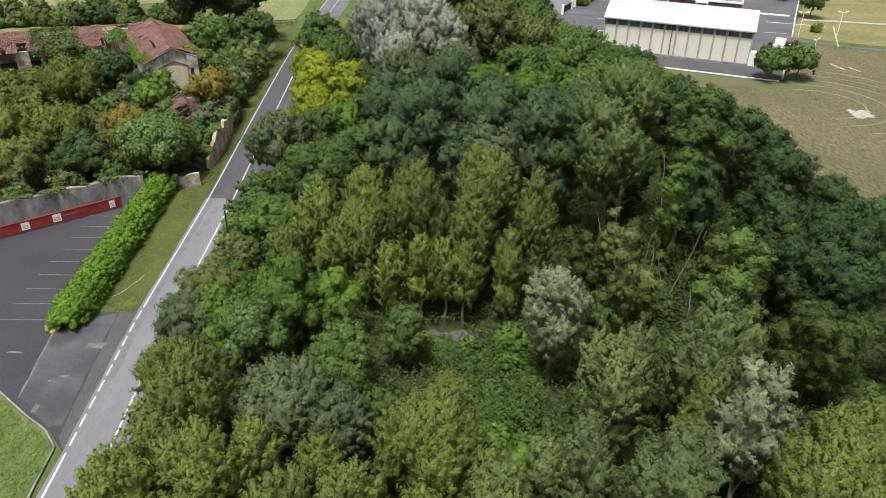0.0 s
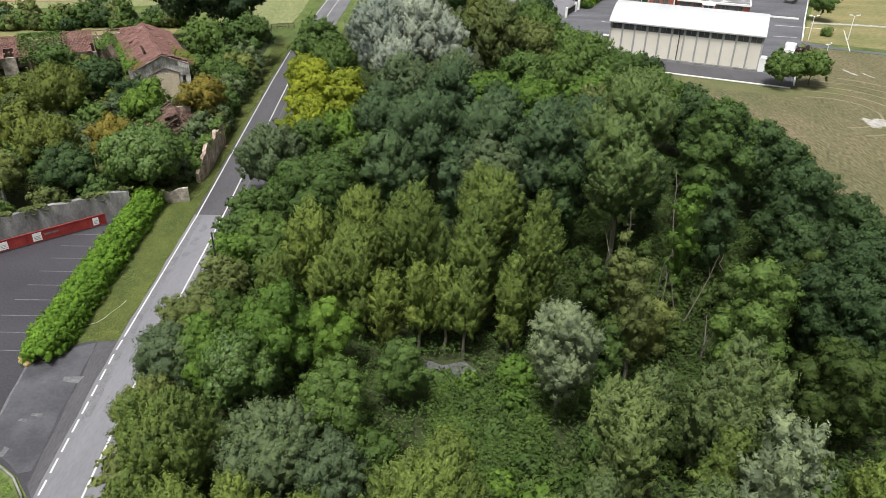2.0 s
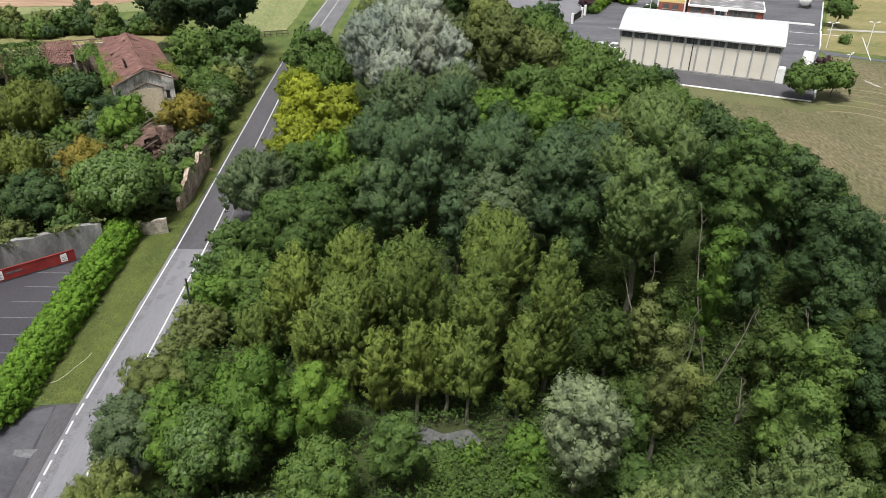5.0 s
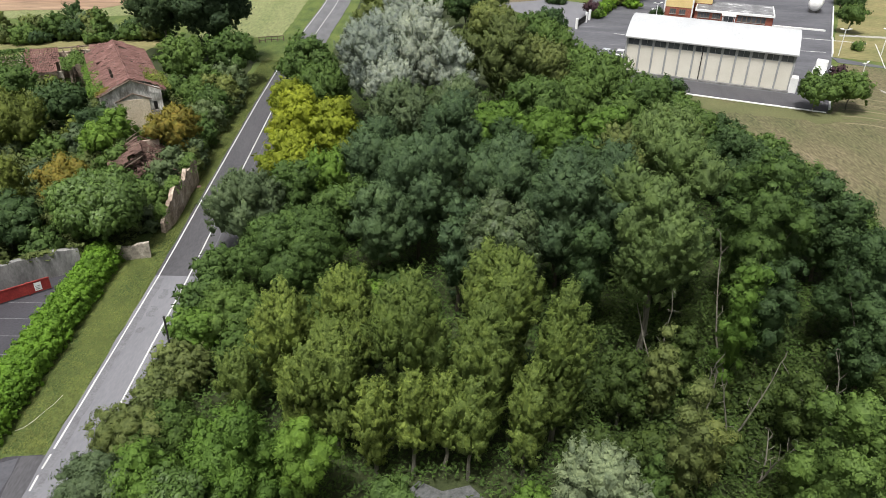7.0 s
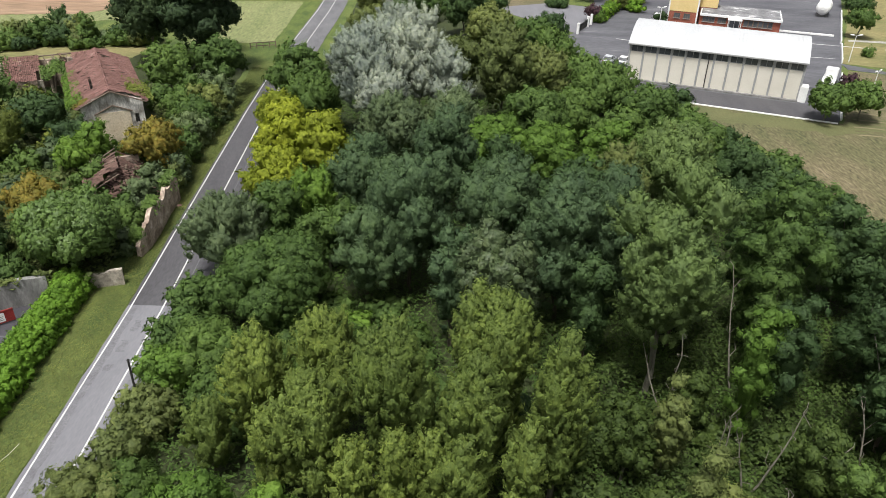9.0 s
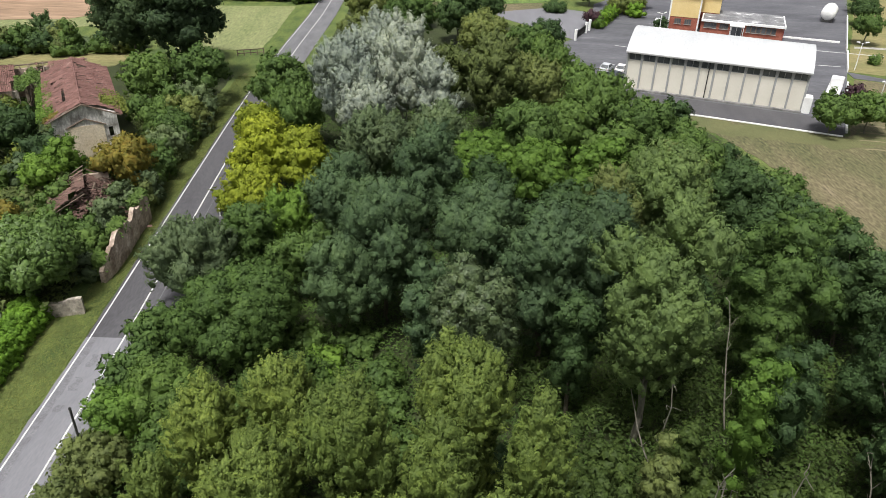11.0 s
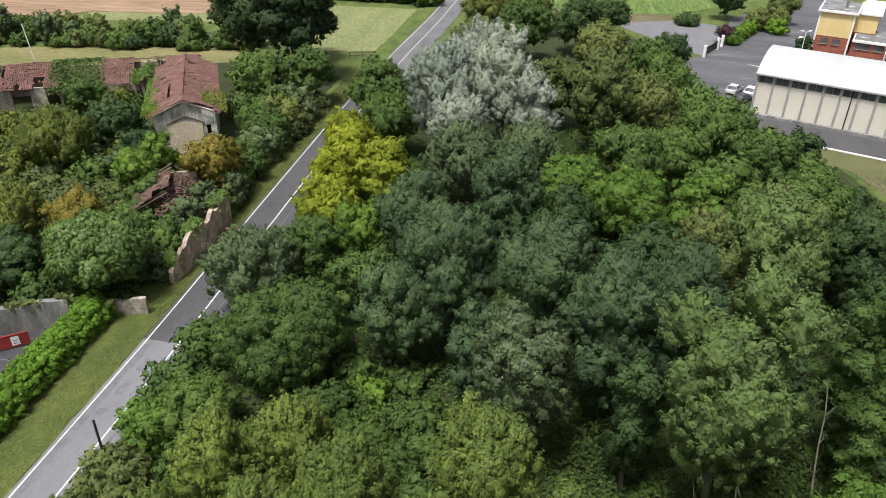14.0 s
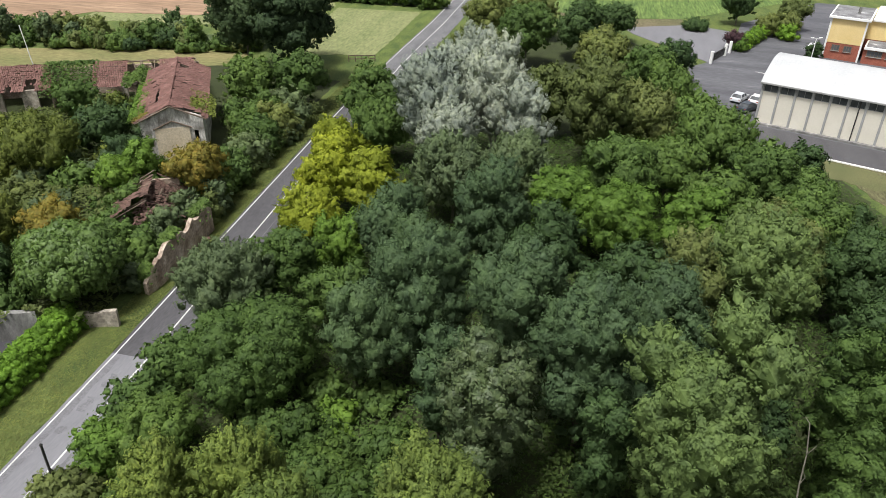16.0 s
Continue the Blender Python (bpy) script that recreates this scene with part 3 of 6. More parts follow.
structure(slab("woodland_floor", [(-16.5, -60), (60, -60), (62, 60), (50, 88), (50, 100), (44, 118), (38, 137), (28, 150), (26, 178), (10, 196), (-22, 205), (-23.5, 120), (-21.2, 77)], -0.2, -0.03, SOIL, wobble=0.5), "dark overgrown woodland floor of soil and weeds", "ground")
structure(slab("ruin_garden_ground", [(-30.5, 80), (-32, 96), (-33, 150), (-62, 158), (-100, 140), (-100, 60), (-47, 64), (-46, 71), (-35, 78)], -0.2, -0.028, SOIL, wobble=0.4), "overgrown ground round the ruined farm", "ground")
structure(slab("mown_field", [(44, 92), (46, 116), (39, 137.5), (61.3, 128.8), (75.5, 157.5), (96, 149.5), (170, 138), (260, 100), (260, 20), (62, 20), (58, 60)], -0.2, -0.02, MOWN, wobble=0.25), "dry mown hay field with curved tractor tracks", "field")
structure(slab("right_lawn", [(76.5, 162.5), (100, 154), (200, 138), (220, 240), (118, 250), (98, 206)], -0.2, -0.022, STUBBLE, wobble=0.15), "yellowish mown lawn beside the yard", "lawn")
structure(slab("pale_meadow", [(-49.5, 163.5), (-33.5, 167.5), (-33.6, 185), (-34.2, 205), (-54, 203.5)], -0.2, -0.022, MEADOW, wobble=0.2), "pale yellow-green cut meadow beside the road", "field")
structure(slab("ploughed_field", [(-260, 160), (-116, 167), (-104, 183), (-80, 187), (-58, 212), (-60, 330), (-260, 330)], -0.2, -0.021, PLOUGH, wobble=0.3), "bare brown ploughed field", "field")
structure(slab("meadow_strip", [(-104, 176), (-80, 178), (-62, 186), (-55, 205), (-58, 211), (-80, 186.5), (-104, 182.6)], -0.2, -0.018, MEADOW, wobble=0.3), "pale green grass strip between ploughed field and hedgerow", "field")
structure(slab("stubble_strip", [(-120, 132), (-92, 140), (-56, 154), (-56, 162), (-78, 160), (-101, 152), (-125, 144)], -0.2, -0.018, STUBBLE, wobble=0.3), "yellow stubble strip behind the ruined farm", "field")
structure(slab("crop_field", [(-22, 216), (12, 213), (25, 216.5), (52, 243), (90, 290), (90, 360), (-24, 360)], -0.2, -0.018, CROP, wobble=0.2), "bright green crop field with drilled rows", "field")
structure(slab("tan_strip", [(8, 203), (24.5, 207.5), (25, 216), (12, 212.6), (-6, 215)], -0.2, -0.014, MOWN, wobble=0.25), "strip of dry tan grass by the entrance", "verge")

# the road: worn grey near part, newer dark part, grey far part
structure(ribbon("road_old", -60, 76.7, -0.25, 6.2, 0.02, ASPHALT_LIGHT, ragged=0.08), "worn pale grey asphalt country road", "road")
structure(ribbon("road_new", 76.7, 150, -0.25, 6.2, 0.028, ASPHALT_DARK, ragged=0.06, seed=4), "newer dark asphalt section of the road", "road")
structure(ribbon("road_far", 150, 400, -0.25, 5.9, 0.02, ASPHALT_MID, ragged=0.06, seed=5), "grey asphalt road running on past fields", "road")
for k, (a, b, y0, y1) in enumerate([(0.16, 0.75, 44, 76.7), (3.35, 3.75, 40, 76.7), (4.3, 4.9, 58, 76.7)]):
    structure(ribbon("road_patch", y0, y1, a, b, 0.026, ROAD_REPAIR, ragged=0.09, seed=20 + k, step=1.0), "darker repair strip in worn asphalt", "road patch")
for k, (a, b, y0, y1) in enumerate([(1.1, 1.7, 70, 71.6), (1.0, 1.5, 67.6, 68.4), (1.2, 1.9, 72.8, 74.4), (4.2, 5.2, 64, 66)]):
    structure(ribbon("road_patch", y0, y1, a, b, 0.025, ROAD_REPAIR, ragged=0.2, seed=40 + k, step=0.4), "small dark square repair in worn asphalt", "road patch")
structure(ribbon("edge_line", 54.2, 300, 0.0, 0.13, 0.033, ROAD_PAINT, ragged=0.012), "white painted line along the road edge", "road marking")
structure(ribbon("edge_line", -60, 36.5, 0.0, 0.13, 0.031, ROAD_PAINT, ragged=0.012), "white painted line along the road edge", "road marking")
for k in range(9):
    structure(ribbon("edge_dash", 37.2 + k * 1.9, 38.5 + k * 1.9, 0.0, 0.13, 0.031, ROAD_PAINT, step=0.5), "short white dash across the driveway mouth", "road marking")
structure(ribbon("centre_line", -60, 160, 2.86, 3.0, 0.034, ROAD_PAINT, ragged=0.012), "white solid centre line of the road", "road marking")
structure(ribbon("centre_line", 160, 300, 2.75, 2.88, 0.027, ROAD_PAINT, ragged=0.01), "white solid centre line of the road", "road marking")
structure(ribbon("second_line", 76.7, 150, 4.05, 4.12, 0.034, FADED_PAINT, ragged=0.012), "faint worn line in the far lane", "road marking")
structure(ribbon("verge", 53.4, 165, -4.6, -0.25, -0.012, TURF, ragged=0.2, thick=0.15), "rough grass verge beside the road", "verge")
structure(ribbon("verge_far", 165, 330, -3.2, -0.25, -0.012, TURF, ragged=0.2, thick=0.15), "green grass verge beside the far road", "verge")
structure(ribbon("verge_right", -60, 330, 6.2, 8.2, -0.012, TURF, ragged=0.15, thick=0.15), "grass verge under the roadside trees", "verge")

# the car park with its driveway
structure(slab("car_park", [(-25.6, 36.5), (-26.75, 53.7), (-29.3, 53.4), (-30.6, 52.6), (-31.6, 60), (-33, 79), (-34.8, 77.6), (-41, 73.6), (-47, 69.6), (-80, 47), (-80, 30), (-40, 41), (-33.3, 42.9), (-29.8, 40.2), (-27.7, 38.8)], -0.2, -0.004, ASPHALT_LOT), "dark old asphalt car park and driveway", "car park")
structure(slab("driveway", [(-26.9, 39.2), (-27.6, 45), (-28.4, 53.3), (-30.5, 52.4), (-32.7, 50.4), (-32.0, 46.0), (-31.5, 42.2), (-29.7, 40.6), (-27.8, 39.0)], -0.1, 0.001, ASPHALT_DRIVE, wobble=0.08), "mottled grey asphalt driveway with pale dry areas", "driveway")
structure(slab("driveway_apron", [(-25.5, 36.6), (-26.7, 53.6), (-28.3, 53.5), (-27.4, 45), (-26.6, 38)], -0.1, 0.006, ASPHALT_DARK, wobble=0.05), "darker asphalt strip where driveway meets road", "road patch")
for k, (x, y, w, l) in enumerate([(-29.2, 44.6, 0.9, 0.35), (-29.9, 44.0, 0.5, 0.25), (-28.4, 48.6, 1.5, 0.7), (-29.6, 40.9, 0.3, 0.9), (-34.5, 47.5, 1.3, 0.12), (-35.5, 44.5, 0.5, 0.2)]):
    structure(slab("worn_patch", [(x - w / 2, y - l / 2), (x + w / 2, y - l / 2), (x + w / 2, y + l / 2), (x - w / 2, y + l / 2)], -0.05, 0.004 + 0.002 * (k % 3), FADED_PAINT, wobble=0.12, seed=k), "pale worn marking on old asphalt", "road marking")
for k in range(9):
    y = 52.0 + k * 2.46
    structure(slab("bay_line", [(-33.9 - 0.07 * k, y), (-38.2 - 0.07 * k, y - 0.05), (-38.2 - 0.07 * k, y + 0.04), (-33.9 - 0.07 * k, y + 0.09)], -0.05, 0.003, FADED_PAINT), "faded white parking bay line", "road marking")
structure(slab("old_joint", [(-32.78, 50.5), (-32.64, 50.5), (-31.4, 42.0), (-31.54, 42.0)], -0.05, 0.005, FADED_PAINT, wobble=0.06), "long pale joint in car park asphalt", "road marking")
structure(slab("grass_island", [(-25.7, 31), (-26.5, 36.9), (-27.8, 38.5), (-29.9, 39.9), (-33.4, 42.6), (-40, 40.7), (-60, 35), (-60, -60), (-22.9, -60), (-24.75, 0)], -0.2, 0.1, LAWN), "raised grass island at the driveway corner", "lawn")
bm = bmesh.new()
kerb = [(-25.0, 2), (-25.6, 20), (-25.9, 31), (-26.4, 37.0), (-27.8, 38.62), (-29.9, 40.05), (-33.4, 42.76), (-40, 40.9), (-60, 35.2)]
for (xa, ya), (xb, yb) in zip(kerb, kerb[1:]):
    ln = math.hypot(xb - xa, yb - ya)
    n = max(1, int(ln))
    for k in range(n):
        m = Matrix.Translation((xa + (xb - xa) * k / n, ya + (yb - ya) * k / n, 0)) @ Matrix.Rotation(math.atan2(yb - ya, xb - xa), 4, "Z")
        box(bm, 0.01, ln / n - 0.01, -0.07, 0.07, -0.1, 0.13, 0.015, m)
structure(part("kerb", bm, CONCRETE), "pale concrete kerb stones round the grass island", "kerb")

# ---- the yard with its hall, and the lot before the gate ----
HU, HV = Vector((0.934, -0.359, 0)), Vector((0.359, 0.934, 0))
HALL = Matrix(((HU.x, HV.x, 0, 31.7), (HU.y, HV.y, 0, 149.0), (0, 0, 1, 0), (0, 0, 0, 1)))


def yard(u, v):
    p = HALL @ Vector((u, v, 0))
    return (p.x, p.y)


structure(slab("yard", [(37.2, 139.4), (61.3, 130.0), (76.0, 161.5), (84.8, 181.2), (97, 207), (110, 236), (60, 246), (38, 216), (33, 190), (28, 181), (24, 176), (24, 150)], -0.2, 0.0, ASPHALT_YARD), "grey asphalt yard round the hall", "yard")
structure(slab("forecourt_strip", [yard(1, -8.6), yard(34.2, -8.4), yard(34.2, -0.9), yard(1, -0.9)], -0.1, 0.006, ASPHALT_DARK), "dark asphalt strip in front of the hall", "yard")
structure(slab("outer_lot", [(14, 199), (28, 181), (33, 189.5), (37, 206), (27, 211), (12, 204)], -0.2, 0.004, ASPHALT_LIGHT), "pale grey asphalt area outside the gate", "yard")
for k, ((ua, va), (ub, vb), w) in enumerate([((31.5, 42.0), (44.5, 43.5), 0.35), ((31, 30.5), (36, 31.5), 0.25), ((-6, 27.5), (4.5, 26.5), 0.3), ((46, 24), (46.3, 44), 0.2)]):
    (xa, ya), (xb, yb) = yard(ua, va), yard(ub, vb)
    d = Vector((-(yb - ya), xb - xa)).normalized() * w
    structure(slab("yard_line", [(xa, ya), (xb, yb), (xb + d.x, yb + d.y), (xa + d.x, ya + d.y)], -0.05, 0.008, ROAD_PAINT, wobble=0.03, seed=k), "worn white line painted on the yard", "road marking")
bm = bmesh.new()
for k in range(33):
    box(bm, 1 + k * 1.0, 1.97 + k * 1.0, -8.75, -8.5, -0.1, 0.16, 0.02, HALL)
structure(part("forecourt_kerb", bm, WHITE_PAINT), "white kerb stones along the forecourt", "kerb")
structure(slab("side_path", [(76.3, 162.2), (84, 156.3), (97, 152.2), (140, 146), (140, 143.4), (96, 149.6), (75.7, 158.3)], -0.2, 0.002, ASPHALT_YARD, wobble=0.05), "narrow grey asphalt path past the yard", "path")
structure(slab("far_path", [(86.5, 181), (94, 180.4), (140, 172), (140, 170.6), (94, 178.6), (85.8, 179.6)], -0.2, 0.002, CONC_DUST, wobble=0.1), "pale gravel footpath across the lawn", "path")
for k, (x, y, w, l, a) in enumerate([(66.8, 112.3, 1.7, 2.6, 40), (65.9, 111.0, 0.9, 1.4, 10), (67.9, 113.4, 0.7, 1.3, 70), (75.8, 139.5, 0.45, 2.7, 12), (78.3, 138.0, 0.35, 2.0, 12)]):
    # ragged blots of pale gravel
    ca, sa = math.cos(radians(a)), math.sin(radians(a))
    blot = random.Random(300 + k)
    rim = [(w * q * math.cos(i * math.tau / 22), l * q * math.sin(i * math.tau / 22)) for i in range(22) for q in (blot.uniform(0.5, 1.1),)]
    structure(slab("bare_patch", [(x + ca * i - sa * j, y + sa * i + ca * j) for i, j in rim], -0.1, -0.012 + 0.001 * k, CONC_DUST, wobble=0.1, seed=k), "pale bare patch of gravel in hay field", "field")
structure(slab("field_edge", [yard(-2, -15.5), yard(8, -14.2), yard(20, -14.8), yard(33, -14), yard(42, -9), yard(44, -4), yard(36, -4.5), yard(34.6, -8.9), yard(1, -9.1), yard(-3, -9.5)], -0.15, -0.015, FIELD_EDGE, wobble=0.9), "greener grass along the forecourt kerb", "field")


def track(cx, cy, radius, a0, a1, width, seed, stretch=1.0):
    """One curved wheel mark in the hay."""
    pts = [(cx + (radius + o) * math.cos(radians(a)) * stretch, cy + (radius + o) * math.sin(radians(a))) for o, r in ((0, 1), (width, -1)) for a in (np.linspace(a0, a1, 26) if r > 0 else np.linspace(a1, a0, 26))]
    return structure(slab("wheel_track", pts, -0.1, -0.014 + 0.001 * (seed % 4), TRACK if seed % 2 else MEADOW_DRY, wobble=0.05, seed=seed), "curved tractor wheel mark in dry hay", "wheel track")


for k in range(9):
    track(62.0, 117.0, 7.0 + k * 1.7, -95 + 4 * k, 95 - 3 * k, 0.38, k, 1.05)
for k in range(7):
    (xa, ya), (xb, yb) = (46 + k * 5.0, 96 - k * 1.0), (92 + k * 6.0, 70 - k * 2.0)
    structure(slab("wheel_track", [(xa, ya), (xb, yb), (xb, yb + 0.5), (xa, ya + 0.4)], -0.1, -0.013, TRACK, wobble=0.1, seed=60 + k), "straight tractor wheel mark in dry hay", "wheel track")


# ---- the sports hall ----
def hall():
    L, D, E, R = 27.7, 14.0, 6.35, 8.8
    ob = empty("sports_hall", HALL @ Matrix.Translation((0.6, 0, 0)))
    bays, w = 12, L / 12
    boxed("plinth", CONCRETE, ob, (-0.1, L + 0.1, -0.5, D, -0.1, 0.32), 0.03)
    for k in range(bays):
        boxed("wall_panel", CREAM, ob, (k * w + 0.16, (k + 1) * w - 0.16, 0.02, 0.16, 0.32, E - 1.35), 0.0)
        win = boxed("window", GLASS, ob, (k * w + 0.16, (k + 1) * w - 0.16, 0.10, 0.14, E - 1.35, E - 0.3))
        bm = bmesh.new()
        for f in ((0.0, 0.04), (0.485, 0.515), (0.96, 1.0)):
            box(bm, k * w + 0.16 + (w - 0.32) * f[0], k * w + 0.16 + (w - 0.32) * f[1], 0.05, 0.10, E - 1.34, E - 0.31)
        box(bm, k * w + 0.16, (k + 1) * w - 0.16, 0.045, 0.099, E - 1.36, E - 1.28)
        part("window_frame", bm, GREY_FRAME, win)
    for k in range(bays + 1):
        boxed("pillar", GREY_FRAME, ob, (k * w - 0.15, k * w + 0.15, -0.18, 0.2, 0.32, E), 0.02)
    boxed("downpipe", DARK_IRON, ob, (5.6 * w - 0.0, 5.6 * w + 0.16, -0.33, -0.18, 0.3, E - 0.1), 0.02, "dark downpipe")
    boxed("gutter", GREY_FRAME, ob, (-0.4, L + 0.4, -0.62, -0.05, E - 0.16, E + 0.12), 0.03)
    boxed("back_wall", CREAM, ob, (0, L, D - 0.25, D, 0.32, E))
    n = 14
    prof = [(-0.6 + (D + 1.2) * k / n, E + 0.1 + (R - E - 0.1) * math.sin(math.pi * k / n) ** 0.85) for k in range(n + 1)]
    for x0, x1 in ((0, 0.25), (L - 0.25, L)):
        bm = bmesh.new()
        low = [[bm.verts.new((x, max(0.0, min(D, y)), 0.32)) for y, z in prof] for x in (x0, x1)]
        top = [[bm.verts.new((x, max(0.0, min(D, y)), z - 0.12)) for y, z in prof] for x in (x0, x1)]
        for k in range(n):
            bm.faces.new((low[0][k], low[0][k + 1], top[0][k + 1], top[0][k]))
            bm.faces.new((low[1][k + 1], low[1][k], top[1][k], top[1][k + 1]))
            bm.faces.new((top[0][k], top[0][k + 1], top[1][k + 1], top[1][k]))
        part("gable_wall", bm, CREAM, ob)
    bm = bmesh.new()
    a = [[bm.verts.new((x, y, z + dz)) for y, z in prof] for x, dz in ((-0.35, 0.0), (L + 0.35, 0.0), (-0.35, -0.13), (L + 0.35, -0.13))]
    for k in range(n):
        bm.faces.new((a[0][k], a[1][k], a[1][k + 1], a[0][k + 1]))
        bm.faces.new((a[2][k + 1], a[3][k + 1], a[3][k], a[2][k]))
        bm.faces.new((a[0][k], a[0][k + 1], a[2][k + 1], a[2][k]))
        bm.faces.new((a[1][k + 1], a[1][k], a[3][k], a[3][k + 1]))
    bm.faces.new((a[0][0], a[2][0], a[3][0], a[1][0]))
    bm.faces.new((a[0][n], a[1][n], a[3][n], a[2][n]))
    roof = part("roof", bm, ROOF_WHITE, ob, "smooth white curved sheet roof")
    bm = bmesh.new()
    for j in range(0, 46):
        x = -0.3 + j * 0.615
        for k in range(n):
            (y0, z0), (y1, z1) = prof[k], prof[k + 1]
            p = [bm.verts.new(v) for v in ((x, y0, z0), (x + 0.05, y0, z0 + 0.03), (x + 0.1, y0, z0), (x + 0.1, y1, z1), (x + 0.05, y1, z1 + 0.03), (x, y1, z1))]
            bm.faces.new((p[0], p[1], p[4], p[5]))
            bm.faces.new((p[1], p[2], p[3], p[4]))
    part("roof_seam", bm, ROOF_WHITE, roof)
    boxed("side_annex", WHITE_PAINT, ob, (L + 0.02, L + 1.3, -0.2, 1.6, 0.0, 2.6), 0.03)
    return tagged(ob, "long cream-panelled hall with white barrel roof and grey pillars", "hall")


hall()


# ---- the yellow building and the low brick offices behind the hall ----
def window_unit(name, parent, x0, x1, y, z0, z1, bars=1):
    win = boxed(name, GLASS, parent, (x0, x1, y - 0.03, y + 0.02, z0, z1))
    bm = bmesh.new()
    for a, b in ((x0 - 0.06, x0 + 0.05), (x1 - 0.05, x1 + 0.06)):
        box(bm, a, b, y - 0.09, y - 0.03, z0 - 0.06, z1 + 0.06)
    for a, b in ((z0 - 0.06, z0 + 0.05), (z1 - 0.05, z1 + 0.06)):
        box(bm, x0 + 0.05, x1 - 0.05, y - 0.088, y - 0.03, a, b)
    for k in range(1, bars + 1):
        c = x0 + (x1 - x0) * k / (bars + 1)
        box(bm, c - 0.035, c + 0.035, y - 0.086, y - 0.03, z0 + 0.05, z1 - 0.05)
    part("frame", bm, OLD_WOOD, win)
    boxed("sill", GREY_FRAME, win, (x0 - 0.12, x1 + 0.12, y - 0.16, y - 0.092, z0 - 0.14, z0 - 0.06))
    return win


def yellow_building():
    m = Matrix(((0.945, 0.327, 0, 50.0), (-0.327, 0.945, 0, 191.0), (0, 0, 1, 0), (0, 0, 0, 1)))
    ob = empty("school_building", m)
    W, D = 6.2, 11.0
    boxed("brick_base", BRICK_RED, ob, (0, W, 0, D, 0, 3.1))
    boxed("upper_wall", YELLOW_RENDER, ob, (-0.05, W + 0.05, -0.05, D, 3.1, 7.6), 0.02)
    for x in (-0.12, W - 0.2):
        boxed("corner_pilaster", WHITE_PAINT, ob, (x, x + 0.32, -0.13, 0.3, 0, 7.6), 0.02)
    boxed("cornice", WHITE_PAINT, ob, (-0.5, W + 0.5, -0.5, D + 0.3, 7.6, 8.05), 0.04)
    boxed("flat_roof", ROOF_FELT, ob, (-0.2, W + 0.2, -0.2, D, 8.05, 8.1))
    boxed("chimney", CONCRETE, ob, (W * 0.62, W * 0.62 + 0.5, 4.0, 4.5, 8.1, 9.3), 0.03)
    for x0 in (1.3, 3.4):
        window_unit("window", ob, x0, x0 + 1.3, -0.0, 1.7, 2.7, 2)
    boxed("side_wing_wall", YELLOW_RENDER, ob, (W + 0.06, W + 4.0, 5.5, D + 9, 3.4, 6.8), 0.02)
    boxed("side_wing_base", BRICK_RED, ob, (W + 0.02, W + 3.95, 5.55, D + 9, 0, 3.4))
    boxed("side_wing_cornice", WHITE_PAINT, ob, (W + 0.51, W + 4.4, 5.1, D + 9.4, 6.8, 7.15), 0.03)
    for y in (7.0, 10.5):
        boxed("side_window", GLASS, ob, (W + 3.98, W + 4.06, y, y + 2.2, 4.4, 5.9))
    return tagged(ob, "yellow rendered school building with red brick base and white cornice", "building")


def offices():
    m = Matrix(((0.945, -0.327 * -1, 0, 56.4), (-0.327, 0.945, 0, 188.7), (0, 0, 1, 0), (0, 0, 0, 1)))
    ob = empty("office_block", m)
    W, D, H = 16.6, 10.5, 3.0
    boxed("brick_wall", BRICK_RED, ob, (0, W, 0, D, 0, H - 0.3))
    boxed("fascia", WHITE_PAINT, ob, (-0.0, W + 0.35, -0.4, D, H - 0.3, H + 0.2), 0.04)
    boxed("flat_roof", ROOF_FELT, ob, (0.3, W + 0.05, -0.1, D - 0.3, H + 0.2, H + 0.25), label="patched grey felt roof with pale repairs")
    for x0, x1 in ((0.7, 3.2), (3.9, 5.6)):
        window_unit("window", ob, x0, x1, -0.0, 1.5, 2.5, 3)
    boxed("entrance_canopy", WHITE_PAINT, ob, (5.9, 8.9, -1.6, -0.41, 2.45, 2.7), 0.03)
    door = boxed("entrance_door", GLASS, ob, (6.4, 8.4, -0.06, 0.0, 0.05, 2.3))
    bm = bmesh.new()
    for a, b in ((6.3, 6.4), (7.36, 7.44), (8.4, 8.5)):
        box(bm, a, b, -0.12, -0.001, 0.0, 2.4)
    part("frame", bm, WHITE_PAINT, door)
    for x in (6.05, 8.65):
        boxed("canopy_post", WHITE_PAINT, ob, (x, x + 0.14, -1.5, -1.36, 0, 2.45), 0.01)
    for k in range(6):
        window_unit("window", ob, 9.3 + k * 1.0, 10.15 + k * 1.0, -0.0, 1.3, 2.5, 0)
    boxed("red_panel", RED_PAINT, ob, (W - 0.0, W + 0.12, 0.2, 3.0, 0, H - 0.35), label="red end panel")
    return tagged(ob, "low red brick office block with flat grey roof", "building")


yellow_building()
offices()


# ---- the ruined farm ----
FA, FB = Vector((0.887, 0.46, 0)), Vector((-0.46, 0.887, 0))
FARM = Matrix(((FA.x, FB.x, 0, -41.65), (FA.y, FB.y, 0, 111.8), (0, 0, 1, 0), (0, 0, 0, 1)))


